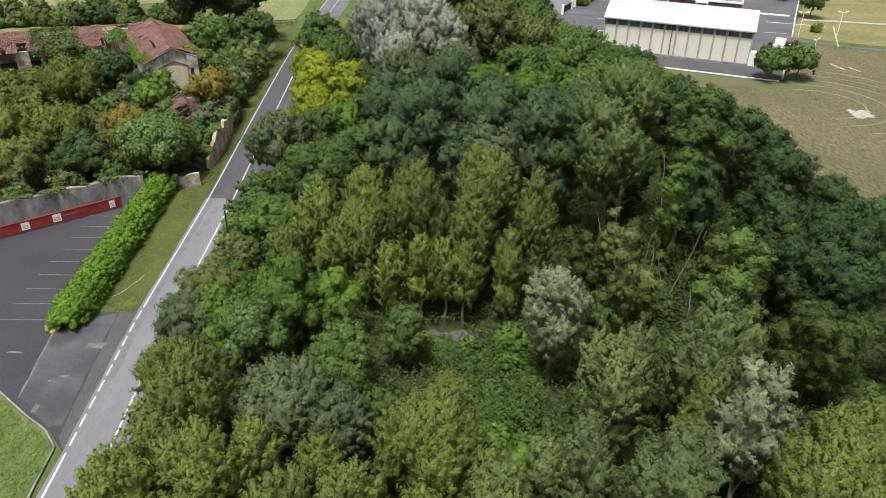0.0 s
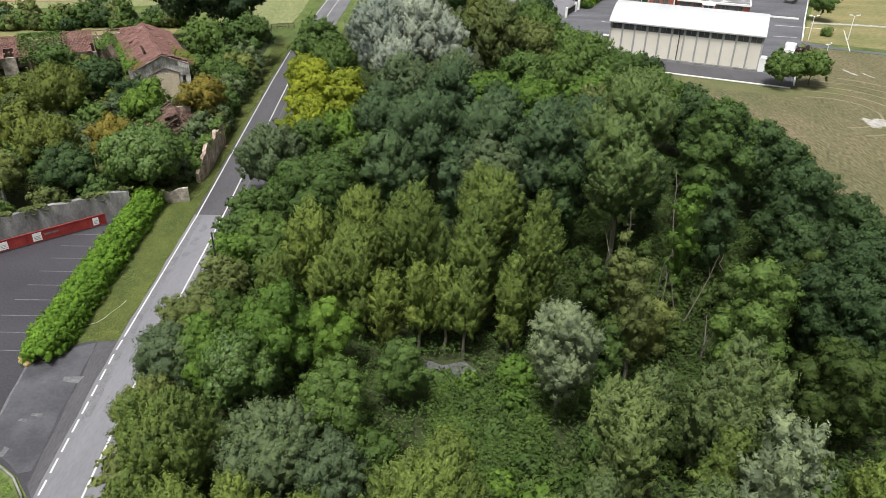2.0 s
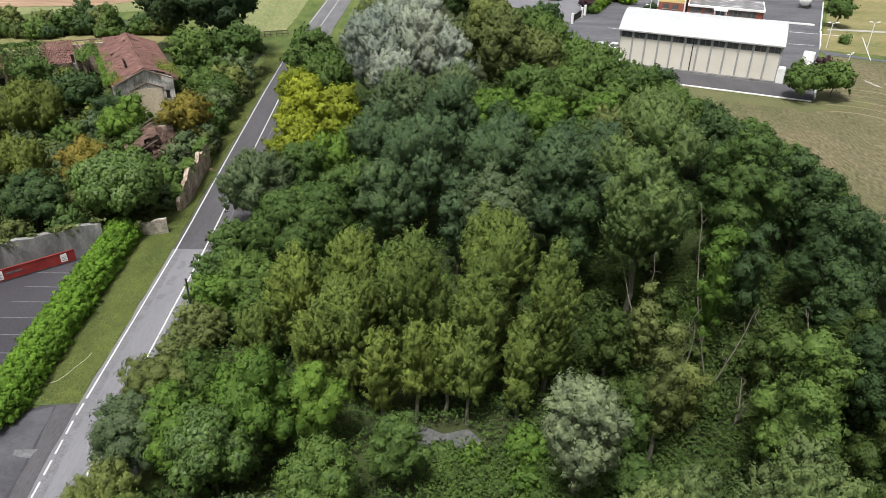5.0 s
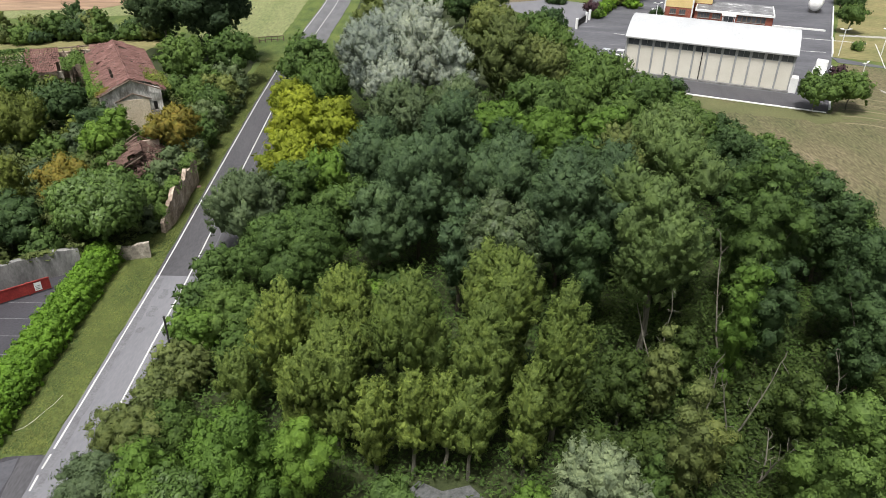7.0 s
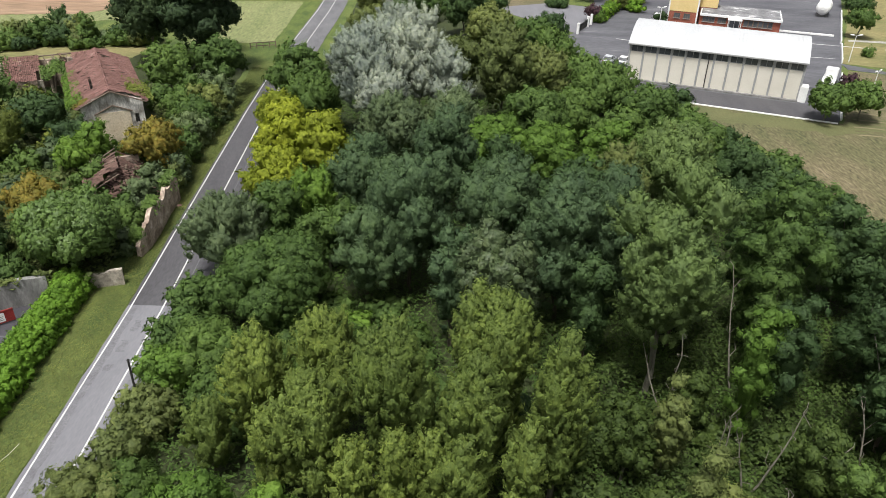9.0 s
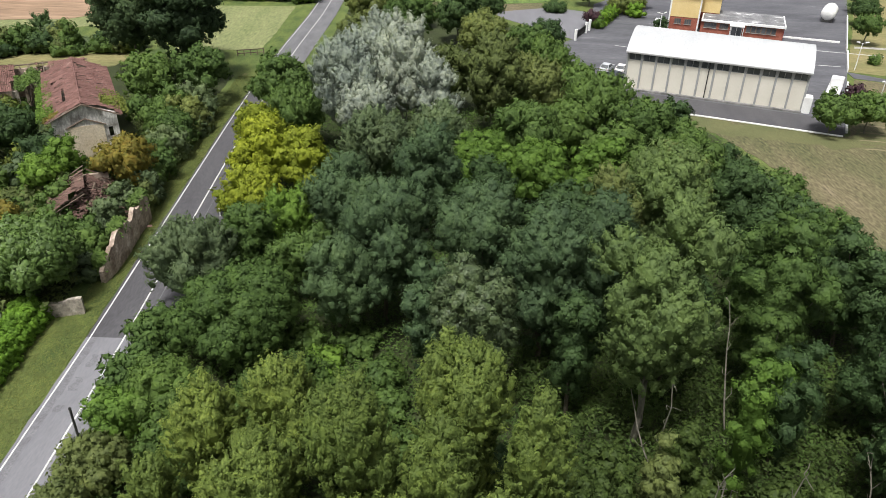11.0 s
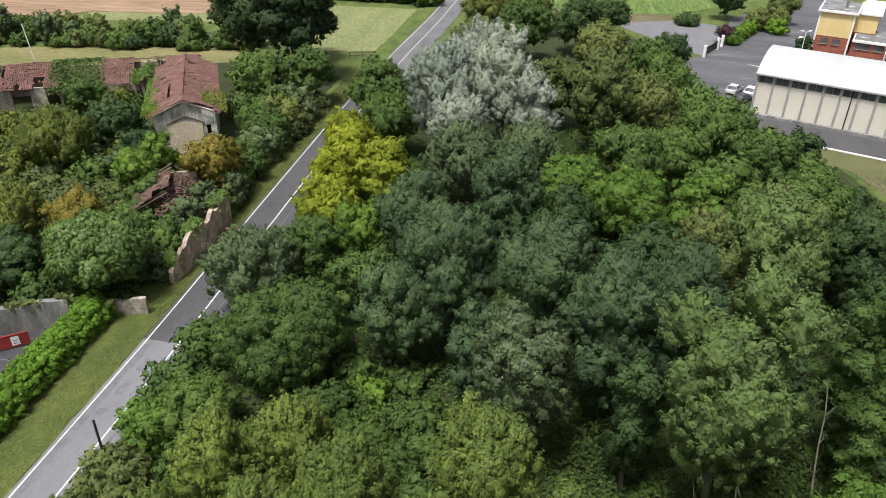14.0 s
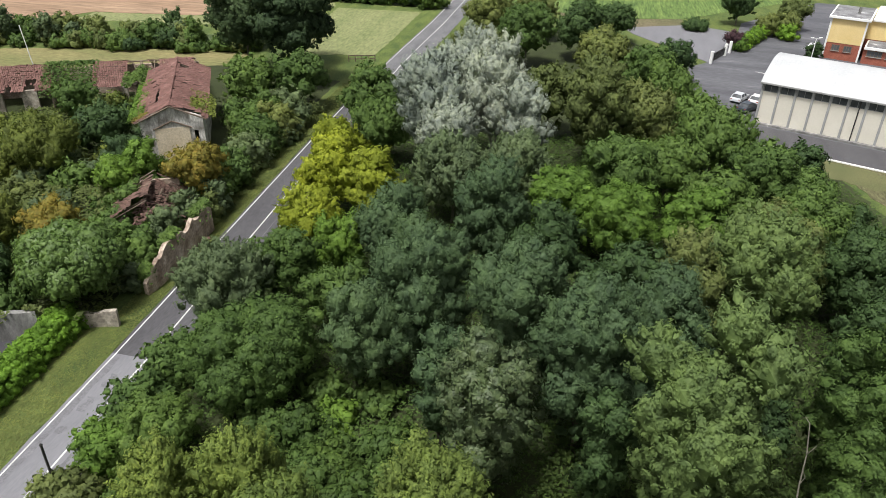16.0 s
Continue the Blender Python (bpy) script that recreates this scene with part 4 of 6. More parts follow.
def tile_roof(name, parent, a0, b0, b1, eave_a, ridge_z, eave_z, seed, holes=(), step=0.24, course=0.42, along="b", sag=0.3, label="", mat=None):
    """One slope of half-round clay tiles, from the ridge at a0 down to eave_a, tile by tile, with gaps."""
    rng = np.random.default_rng(seed)
    n, rows = int((b1 - b0) / step), max(2, int(math.hypot(eave_a - a0, ridge_z - eave_z) / course))
    out = []
    slope = (eave_z - ridge_z) / (eave_a - a0)
    for i in range(n):
        for j in range(rows):
            b = b0 + (i + 0.5) * step
            f0, f1 = j / rows, (j + 1.12) / rows
            if any(ba <= b <= bb and fa <= f0 <= fb for ba, bb, fa, fb in holes) and rng.random() < 0.93:
                continue
            if rng.random() < 0.008:
                continue
            dip = -sag * (math.sin(b * 0.9 + seed) + math.sin(b * 0.37 + 2 * f0 + seed)) * 0.5 * math.sin(math.pi * min(1, max(0.1, f0)))
            jit = rng.normal(scale=0.045)
            x0, x1 = a0 + (eave_a - a0) * f0, a0 + (eave_a - a0) * f1
            z0, z1 = ridge_z + slope * (x0 - a0) + dip + jit, ridge_z + slope * (x1 - a0) + dip + jit + 0.035
            tw = rng.normal(scale=0.04)
            w = step * 0.52
            prof = [(-w, 0.0), (-w * 0.5, 0.075), (w * 0.5, 0.075), (w, 0.0)]
            for (p, hz), (q, hq) in zip(prof, prof[1:]):
                c = [(x0, b + p, z0 + hz), (x1, b + p + tw, z1 + hz), (x1, b + q + tw, z1 + hq), (x0, b + q, z0 + hq)]
                out.append(c if along == "b" else [(v[1], v[0], v[2]) for v in c])
    ob = loose(name, np.array(out), mat or ROOF_TILE, parent)
    if label:
        ob["label"] = label
    return tagged(ob, kind="stuff")


def gable_wall(name, parent, mat, w, y0, y1, eave, ridge, openings=()):
    """A gable wall over the plan, its openings cut through it."""
    bm = bmesh.new()
    xs = sorted({-w, 0.0, w, *(v for o in openings for v in o[:2])})
    zs = sorted({0.0, eave, *(v for o in openings for v in o[2:])})
    roof = lambda x: ridge - (ridge - eave) * abs(x) / w
    for xa, xb in zip(xs, xs[1:]):
        for za, zb in zip(zs, zs[1:]):
            if any(o[0] <= xa and xb <= o[1] and o[2] <= za and zb <= o[3] for o in openings):
                continue
            box(bm, xa, xb, y0, y1, za, zb)
        v = [bm.verts.new(p) for p in ((xa, y0, eave), (xb, y0, eave), (xb, y0, roof(xb)), (xa, y0, roof(xa)), (xa, y1, eave), (xb, y1, eave), (xb, y1, roof(xb)), (xa, y1, roof(xa)))]
        for f in ((0, 1, 2, 3), (5, 4, 7, 6), (3, 2, 6, 7), (0, 3, 7, 4), (1, 5, 6, 2)):
            bm.faces.new([v[k] for k in f])
    bmesh.ops.remove_doubles(bm, verts=bm.verts, dist=0.002)
    return part(name, bm, mat, parent)


def beam(name, parent, a, b, r, mat=None):
    bm = bmesh.new()
    tube(bm, a, b, r, r * 0.9, 5)
    return part(name, bm, mat or OLD_WOOD, parent)


def farmhouse():
    ob = empty("ruined_farmhouse", FARM)
    W, L, E, R = 3.7, 21.0, 6.4, 8.0
    gable_wall("front_gable", ob, PLASTER, W, 0.0, 0.45, E, R - 0.15, [(2.5, 3.0, 3.4, 4.7)])
    boxed("front_lower_wall", PLASTER_TAN, ob, (-2.1, 2.0, -0.09, -0.004, 0, 5.2), label="tan plaster where a shed once stood")
    gable_wall("back_gable", ob, PLASTER, W, L - 0.45, L, E, R - 0.15)
    for x0, x1 in ((-W, -W + 0.45), (W - 0.45, W)):
        boxed("side_wall", PLASTER, ob, (x0, x1, 0.45, L - 0.45, 0, E))
    for s in (-1, 1):
        beam("lean_to_scar", ob, (0, -0.1, 6.1), (s * 2.3, -0.1, 5.1), 0.1, OLD_WOOD)
        beam("barge_board", ob, (0, -0.35, R + 0.02), (s * (W + 0.5), -0.35, E - 0.28), 0.11)
        for k in range(11):
            beam("rafter", ob, (0, 0.3 + k * 2.0, R - 0.05), (s * (W + 0.4), 0.3 + k * 2.0, E - 0.3), 0.07)
    tile_roof("roof_slope", ob, 0.02, -0.4, L + 0.3, W + 0.65, R + 0.12, E - 0.18, 11, [(16.6, 18.4, 0.02, 0.32), (-0.4, 0.2, 0.3, 0.8), (5.5, 6.2, 0.72, 1.0), (1.2, 2.6, 0.6, 0.72), (10.2, 10.8, 0.1, 0.3)])
    tile_roof("roof_slope", ob, -0.02, -0.4, L + 0.3, -W - 0.65, R + 0.12, E - 0.18, 12, [(0.2, 3.0, 0.7, 1.0), (4.0, 9.5, 0.36, 0.44), (12, 13, 0.5, 0.8), (0.0, 1.0, 0.3, 0.5), (13.5, 17, 0.2, 0.26)])
    bm = bmesh.new()
    for k in range(46):
        tube(bm, (random.uniform(-0.04, 0.04), -0.4 + k * 0.46, R + 0.2), (random.uniform(-0.05, 0.05), 0.1 + k * 0.46, R + 0.22 + random.uniform(-0.03, 0.05)), 0.14, 0.12, 6)
    part("ridge_tile", bm, ROOF_TILE, ob)
    return tagged(ob, "ruined farmhouse with sagging clay tile roof and peeling plaster", "house")


def farm_wing():
    ob = empty("ruined_farm_wing", FARM)
    b0, b1, bm_, E, R = 21.8, 32.5, 27.2, 4.3, 6.3
    for a0, a1 in ((-36, -33), (-31.4, -28.6), (-26.8, -24.2), (-22.5, -19.6), (-12.6, -11.6), (-9.0, -7.4), (-4.4, -1.0)):
        boxed("front_wall", OLD_RENDER, ob, (a0 + 0.4, a1 - 0.4, b0 + 0.3, b0 + 0.75, 0, E - 0.15 - random.uniform(0, 0.3)))
    boxed("back_wall", RUBBLE, ob, (-36, 2, b1 - 0.5, b1, 0, E))
    for a in (-36, -18.4, -7.0, 1.5):
        boxed("cross_wall", RUBBLE, ob, (a, a + 0.4, b0 + 0.8, b1 - 0.55, 0, E - 0.3))
    for a0, a1, holes, seed in ((-36, -18, [(-28.4, -25.4, 0.0, 0.5), (-21.6, -20.2, 0.5, 1.0), (-33.5, -32.3, 0.55, 1.0), (-24.0, -23.2, 0.75, 1.0)], 21), (-12.6, -7.6, [(-8.6, -7.6, 0.55, 1.0)], 22), (-5.2, 1.8, [(-5.2, -3.4, 0.0, 0.6)], 23)):
        tile_roof("roof_slope", ob, bm_, a0, a1, b0 - 0.4, R, E - 0.1, seed, holes, along="a", sag=0.22)
        tile_roof("roof_slope", ob, bm_, a0, a1, b1 + 0.4, R, E - 0.1, seed + 10, [(a0 + 1, a0 + 2.2, 0.5, 0.9)], along="a", sag=0.22)
    for k in range(20):
        a = -36 + k * 2.0
        beam("rafter", ob, (a, bm_, R - 0.12), (a, b0 - 0.3, E - 0.2), 0.07)
    beam("ridge_beam", ob, (-36, bm_, R - 0.15), (2, bm_, R - 0.15), 0.12)
    beam("fallen_beam", ob, (-7.2, bm_ + 0.5, R - 0.5), (-5.0, b0, 1.2), 0.1)
    beam("fallen_beam", ob, (-5.8, bm_, R - 0.2), (-6.4, b0 - 0.2, 2.2), 0.09)
    return tagged(ob, "long ruined farm wing with broken clay tile roof", "house")


def collapsed_shed():
    m = Matrix(((FA.x, FB.x, 0, -35.1), (FA.y, FB.y, 0, 96.4), (0, 0, 1, 1.2), (0, 0, 0, 1)))
    ob = empty("collapsed_shed", m)
    rng = random.Random(45)
    tile_roof("roof_slope", ob, 0.0, -3.2, 4.2, -3.8, 3.9, 2.3, 31, [(-0.8, 0.4, 0.15, 0.8), (1.9, 2.9, 0.4, 1.0), (-3.2, -2.2, 0.0, 0.35), (3.4, 4.2, 0.0, 0.6)], sag=0.9, mat=MOSSY_TILE)
    tile_roof("roof_slope", ob, 0.3, -1.0, 4.4, 3.2, 3.6, 1.2, 32, [(-1.0, 0.8, 0.0, 0.6), (1.4, 2.4, 0.3, 1.0), (3.2, 4.0, 0.0, 0.5)], sag=0.9, mat=MOSSY_TILE)
    boxed("side_wall", RUBBLE, ob, (-3.1, -2.7, -3, 4, -1.2, 2.0))
    boxed("back_wall", RUBBLE, ob, (-2.7, 2.5, 3.6, 4.0, -1.2, 3.0))
    for k in range(7):
        beam("rafter", ob, (rng.uniform(-0.3, 0.3), -3 + k * 1.15, 3.8 + rng.uniform(-0.3, 0.3)), (-3.3 + rng.uniform(-0.4, 0.6), -3 + k * 1.15 + rng.uniform(-0.5, 0.5), 2.1), 0.07)
    for k in range(14):
        x, y, a = rng.uniform(-1.2, 3.0), rng.uniform(-4.0, 3.5), rng.uniform(0, math.tau)
        l = rng.uniform(0.7, 1.7)
        z = 2.9 - abs(x) * 0.5
        beam("fallen_beam", ob, (x, y, z + rng.uniform(-0.3, 0.7)), (x + l * math.cos(a), y + l * math.sin(a), z + rng.uniform(-0.9, 0.5)), rng.uniform(0.05, 0.1))
    tiles = []
    for k in range(420):
        x, y = rng.gauss(0.6, 1.5), rng.uniform(-4.4, 3.8)
        c = Matrix.Translation((x, y, 2.7 - abs(x - 0.3) * 0.55 + rng.uniform(-0.5, 0.35))) @ Matrix.Rotation(rng.uniform(0, math.tau), 4, "Z") @ Matrix.Rotation(rng.uniform(-0.9, 0.9), 4, "X")
        for p, q, hp, hq in ((-0.13, 0.0, 0.0, 0.06), (0.0, 0.13, 0.06, 0.0)):
            tiles.append([tuple(c @ Vector(v)) for v in ((-0.24, p, hp), (0.24, p, hp), (0.24, q, hq), (-0.24, q, hq))])
    tagged(loose("fallen_tiles", np.array(tiles), MOSSY_TILE, ob), kind="stuff")
    return tagged(ob, "collapsed shed with broken clay tile roof and fallen beams", "shed")


farmhouse()
farm_wing()
collapsed_shed()


def creeper(a0, a1, b0, b1, height, leaf, label, seed, n=1500, size=0.42, keep=None):
    """Climbing plants spread over a patch of the farm; height gives their level over the plan."""
    rng = np.random.default_rng(seed)
    u, w = rng.uniform(a0, a1, n), rng.uniform(b0, b1, n)
    # an uneven edge: the patch thins out away from its middle
    far = np.maximum(np.abs((u - (a0 + a1) / 2) / (a1 - a0) * 2), np.abs((w - (b0 + b1) / 2) / (b1 - b0) * 2))
    ok = far + rng.uniform(-0.35, 0.35, n) + 0.5 * (lumps(np.column_stack([u, w]), 3.0, seed) - 0.5) < 0.9
    u, w = u[ok], w[ok]
    z = np.array([height(x, y) for x, y in zip(u, w)]) + rng.uniform(0.02, 0.35, len(u))
    p = np.column_stack([u, w, z])
    nrm = np.column_stack([rng.normal(scale=0.5, size=(len(u), 2)), np.ones(len(u))])
    v = leaf_blades(rng, p, nrm, rng.normal(size=p.shape), size, size * 0.6)
    ob = loose("creeper", v, LEAF[leaf])
    ob.matrix_world = FARM
    return tagged(ob, label, "creeper")


def house_roof(a, b):
    return 7.9 - abs(a) * 0.42


def wing_roof(a, b):
    return 6.4 - abs(b - 27.2) * 0.4


creeper(2.2, 5.2, 0.5, 9.0, house_roof, "maple", "yellow-green creeper hanging over the farmhouse eave", 1, 2400, size=0.3)
creeper(-5.3, -3.2, 1.0, 16.0, house_roof, "bright", "green creeper climbing onto the farmhouse roof", 2, 3600, size=0.3)
creeper(-4.6, -2.6, -0.2, 1.2, house_roof, "orange", "dry creeper on the farmhouse gable corner", 3, 300)
creeper(-19.5, -11.8, 20.0, 30.0, wing_roof, "green", "thick creeper burying the broken wing roof", 4, 4200)
creeper(-7.8, -3.4, 17.0, 25.0, lambda a, b: 5.6 + 0.5 * math.sin(a * 2), "green", "creeper over the gap beside the farmhouse", 5, 2400)
creeper(-36.5, -28.0, 20.8, 23.5, lambda a, b: 4.6 + 0.4 * math.sin(a * 1.3), "olive", "yellow-green creeper along the wing eave", 6, 1400)


def rough_wall(name, pts, heights, thick, mat, label, category="wall", seed=1, cap=None):
    """An uneven old wall along a line, its top broken."""
    rng = random.Random(seed)
    bm = bmesh.new()
    rows = []
    for ((xa, ya), ha), ((xb, yb), hb) in zip(zip(pts, heights), zip(pts[1:], heights[1:])):
        ln = math.hypot(xb - xa, yb - ya)
        n = max(1, int(ln / 0.5))
        nx, ny = -(yb - ya) / ln * thick / 2, (xb - xa) / ln * thick / 2
        for k in range(n + 1):
            f = k / n
            x, y, h = xa + (xb - xa) * f, ya + (yb - ya) * f, ha + (hb - ha) * f + (0.28 * math.sin(1.1 * len(rows) + seed) + 0.2 * math.sin(0.47 * len(rows) + 2 * seed) + rng.uniform(-0.12, 0.1)) * (0.3 if cap else min(1.0, ha / 3.0))
            j = rng.uniform(-0.03, 0.03)
            rows.append([bm.verts.new(p) for p in ((x - nx, y - ny, -0.1), (x - nx + j, y - ny + j, h * 0.5), (x - nx * 0.9, y - ny * 0.9, h), (x + nx * 0.9, y + ny * 0.9, h), (x + nx, y + ny, -0.1))])
    for p, q in zip(rows, rows[1:]):
        for k in range(4):
            bm.faces.new((p[k], p[k + 1], q[k + 1], q[k]))
    bm.faces.new(rows[0])
    bm.faces.new(rows[-1])
    bmesh.ops.recalc_face_normals(bm, faces=bm.faces)
    ob = part(name, bm, mat)
    return tagged(ob, label, category, kind="structure")


def wall_creeper(pts, low, leaf, label, seed, n=900, size=0.4):
    """Weeds hanging over the top of an old wall."""
    rng = np.random.default_rng(seed)
    f = rng.uniform(0, len(pts) - 1.001, n)
    i = f.astype(int)
    q = np.array(pts, dtype=float)
    base = q[i] + (q[i + 1] - q[i]) * (f - i)[:, None]
    ok = lumps(base[:, :2], 3.2, seed) > 0.46
    base = base[ok]
    drop = rng.uniform(0, 1, len(base)) ** 1.6
    p = np.column_stack([base[:, 0] + rng.normal(scale=0.28, size=len(base)), base[:, 1], base[:, 2] + 0.35 - drop * low])
    nrm = np.column_stack([rng.normal(scale=0.6, size=(len(p), 2)) + np.array([0.5, -0.3]), np.ones(len(p))])
    v = leaf_blades(rng, p, nrm, rng.normal(size=p.shape), size, size * 0.55)
    return tagged(loose("creeper", v, LEAF[leaf]), label, "creeper")


wall_creeper([(-29.7, 85.4, 1.8), (-29.4, 87, 3.0), (-29.5, 90, 3.5), (-29.9, 94.2, 3.1), (-30.0, 97.9, 3.4)], 1.7, "green", "weeds hanging over the crumbling wall", 3, 6000)
wall_creeper([(-47, 69.6, 2.3), (-41, 73.6, 2.4), (-34.6, 77.6, 2.5)], 0.9, "olive", "brambles overhanging the concrete wall", 8, 1800)
rough_wall("garden_wall", [(-29.3, 85.0), (-29.0, 87), (-29.1, 90), (-29.5, 94.2), (-29.6, 97.9)], [1.4, 2.9, 3.4, 2.9, 3.3], 0.5, RUBBLE, "crumbling rubble wall with flaking plaster beside the road", seed=5)
rough_wall("wall_end", [(-32.4, 79.2), (-30.4, 79.8), (-28.9, 80.2)], [1.2, 1.5, 1.75], 0.45, OLD_RENDER, "short weathered wall end with cracked render", seed=7)
rough_wall("car_park_wall", [(-62, 59.5), (-47, 69.6), (-41, 73.6), (-34.6, 77.6)], [2.4, 2.4, 2.45, 2.5], 0.6, CONCRETE, "stained grey concrete wall behind the car park", seed=8, cap=True)
rough_wall("gate_pier", [(-48.6, 75.2), (-47.2, 75.6)], [3.2, 3.2], 0.7, CONCRETE, "grey concrete gate pier among the bushes", seed=9, cap=True)


# ---- along the car park: barrier, marks, hedge, stones ----
def barrier():
    a, b = Vector((-45.6, 66.0, 0)), Vector((-35.9, 74.0, 0))
    d = (b - a).normalized()
    m = Matrix(((d.x, -d.y, 0, a.x), (d.y, d.x, 0, a.y), (0, 0, 1, 0), (0, 0, 0, 1)))
    ob = empty("barrier", m)
    ln = (b - a).length
    x = -7.0
    while x < ln:
        x1 = min(x + 2.95, ln)
        boxed("board", RED_PAINT, ob, (x, x1 - 0.03, -0.03, 0.03, 0.14, 1.24), 0.01)
        boxed("top_rail", RED_PAINT, ob, (x, x1 - 0.03, -0.06, 0.06, 1.26, 1.36), 0.01)
        boxed("post", RED_PAINT, ob, (x - 0.06, x + 0.06, 0.031, 0.15, -0.1, 1.4), 0.01)
        x += 2.95
    for x, w, h0, h1 in ((2.2, 0.8, 0.3, 1.15), (5.3, 0.85, 0.3, 1.2), (11.2, 0.6, 0.3, 1.15)):
        s = boxed("notice", WHITE_PAINT, ob, (x, x + w, -0.05, -0.032, h0, h1), 0.004, "white notice board")
        bm = bmesh.new()
        for k in range(3):
            box(bm, x + 0.1, x + w - 0.1 - 0.1 * (k % 2), -0.056, -0.051, h0 + 0.15 + 0.16 * k, h0 + 0.2 + 0.16 * k)
        part("notice_bar", bm, CONCRETE, s)
    boxed("white_stripe", FADED_PAINT, ob, (6.4, 7.8, -0.04, -0.031, 0.72, 0.9), label="white stripe on red board")
    return tagged(ob, "low faded red board barrier with white notices along the car park", "barrier")


barrier()
bm = bmesh.new()
rng = random.Random(12)
m = Matrix.Translation((-41.3, 73.15, 0)) @ Matrix.Rotation(math.atan2(4.0, 6.4), 4, "Z")
for k in range(9):
    x = -2.0 + k * 0.62
    for s in range(2):
        tube(bm, m @ Vector((x + rng.uniform(-0.2, 0.2), -0.012, rng.uniform(0.9, 1.3))), m @ Vector((x + rng.uniform(0, 0.5), -0.012, rng.uniform(1.2, 1.8))), 0.035, 0.035, 4)
structure(part("wall_scrawl", bm, GREY_FRAME), "dark unreadable strokes sprayed on concrete wall", "wall marking")


def hedge():
    """The clipped hedge: rows of leafy lumps over a long rounded body."""
    rng = np.random.default_rng(77)
    ob = empty("hedge", pose(0, 0, 0))
    c, s = [], []
    for y in np.arange(50.6, 79.4, 0.5):
        x = float(np.interp(y, [50.6, 79.2], [-31.75, -32.9]))
        end = min(1.0, 0.62 + 0.34 * (y - 50.6))
        for a in (-8, 28, 62, 90, 118, 152, 188):
            ex, ez = math.cos(radians(a)), math.sin(radians(a))
            c.append((x + 1.15 * end * math.copysign(abs(ex) ** 0.7, ex) + rng.normal(scale=0.07), y + rng.normal(scale=0.1), 0.45 + 1.35 * end * max(0, ez) ** 0.8 + rng.normal(scale=0.08)))
            w = rng.uniform(0.36, 0.56)
            s.append((w, w, w * 0.9))
    v, vn = crown_leaves(rng, np.array(c), np.array(s), "round", 0.2, 0.125, 0.42, 0.62)
    v[..., 2] = np.maximum(v[..., 2], 0.03)
    loose("leaves", v, LEAF["hedge"], ob, vn)
    bm = bmesh.new()
    rows = []
    for k in range(30):
        yy = 51.4 + k * 0.945
        x = float(np.interp(yy, [50.6, 79.2], [-31.75, -32.9]))
        w = 1.1 * min(1.0, 0.5 + 0.2 * k)
        rows.append([bm.verts.new((x + q * w, yy, z)) for q, z in ((-1, -0.05), (-1, 0.8), (-0.6, 1.5), (0.6, 1.5), (1, 0.8), (1, -0.05))])
    for p0, q0 in zip(rows, rows[1:]):
        for k in range(5):
            bm.faces.new((p0[k], p0[k + 1], q0[k + 1], q0[k]))
    bm.faces.new(rows[0])
    bm.faces.new(rows[-1])
    part("inner_mass", bm, LEAF["bramble"], ob)
    return tagged(ob, "long clipped bright green laurel hedge between car park and verge", "hedge")


hedge()


def boulder(x, y, r, seed):
    bm = bmesh.new()
    bmesh.ops.create_icosphere(bm, subdivisions=3, radius=r)
    for v in bm.verts:
        v.co *= 1 + 0.25 * noise.noise(v.co * 2.2 + Vector((seed, 0, 0)))
        v.co.z = max(v.co.z * 0.75, -r * 0.4)
    ob = part("boulder", bm, ROCK)
    ob.location = (x, y, r * 0.3)
    return tagged(ob, "rounded ochre boulder at the end of the hedge", "boulder", "boulders by the hedge")


boulder(-33.2, 50.6, 0.32, 1)
boulder(-32.7, 50.3, 0.34, 5)
boulder(-33.5, 51.1, 0.27, 9)


def road_post(x, y, h, r, name, label, mat, lean=0.0, cap=None):
    ob = empty(name, pose(x, y, 0, 0, lean, 0))
    bm = bmesh.new()
    tube(bm, (0, 0, -0.2), (0, 0, h), r, r * 0.85, 8)
    part("shaft", bm, mat, ob)
    bm = bmesh.new()
    tube(bm, (0, 0, h), (0, 0, h + 0.12), r * 1.25, r * 0.5, 8)
    part("cap", bm, cap or mat, ob)
    return tagged(ob, label, "post")


road_post(-20.3, 61.6, 6.1, 0.09, "utility_pole", "bare dark wooden utility pole beside the road", DARK_IRON)
road_post(-22.2, 99.0, 0.95, 0.07, "marker_post", "white roadside marker post", WHITE_PAINT)
road_post(-33.5, 42.2, 1.0, 0.16, "bollard", "white bollard on grass island", WHITE_PAINT)
road_post(-88.3, 143.5, 7.0, 0.09, "leaning_pole", "thin pale leaning pole in the stubble", WHITE_PAINT, lean=-6)


def hose():
    """A pale garden hose that lies along the verge."""
    line = [(-30.8, 55.2), (-30.2, 55.6), (-29.5, 56.1), (-29.1, 56.9), (-28.9, 57.6), (-28.5, 58.6), (-28.3, 59.6)]
    bm = bmesh.new()
    for k, ((xa, ya), (xb, yb)) in enumerate(zip(line, line[1:])):
        tube(bm, (xa, ya, 0.06), (xb, yb, 0.06), 0.018, 0.018, 6)
    return tagged(part("hose", bm, CREAM), "pale hose lying in the verge grass", "hose")


hose()


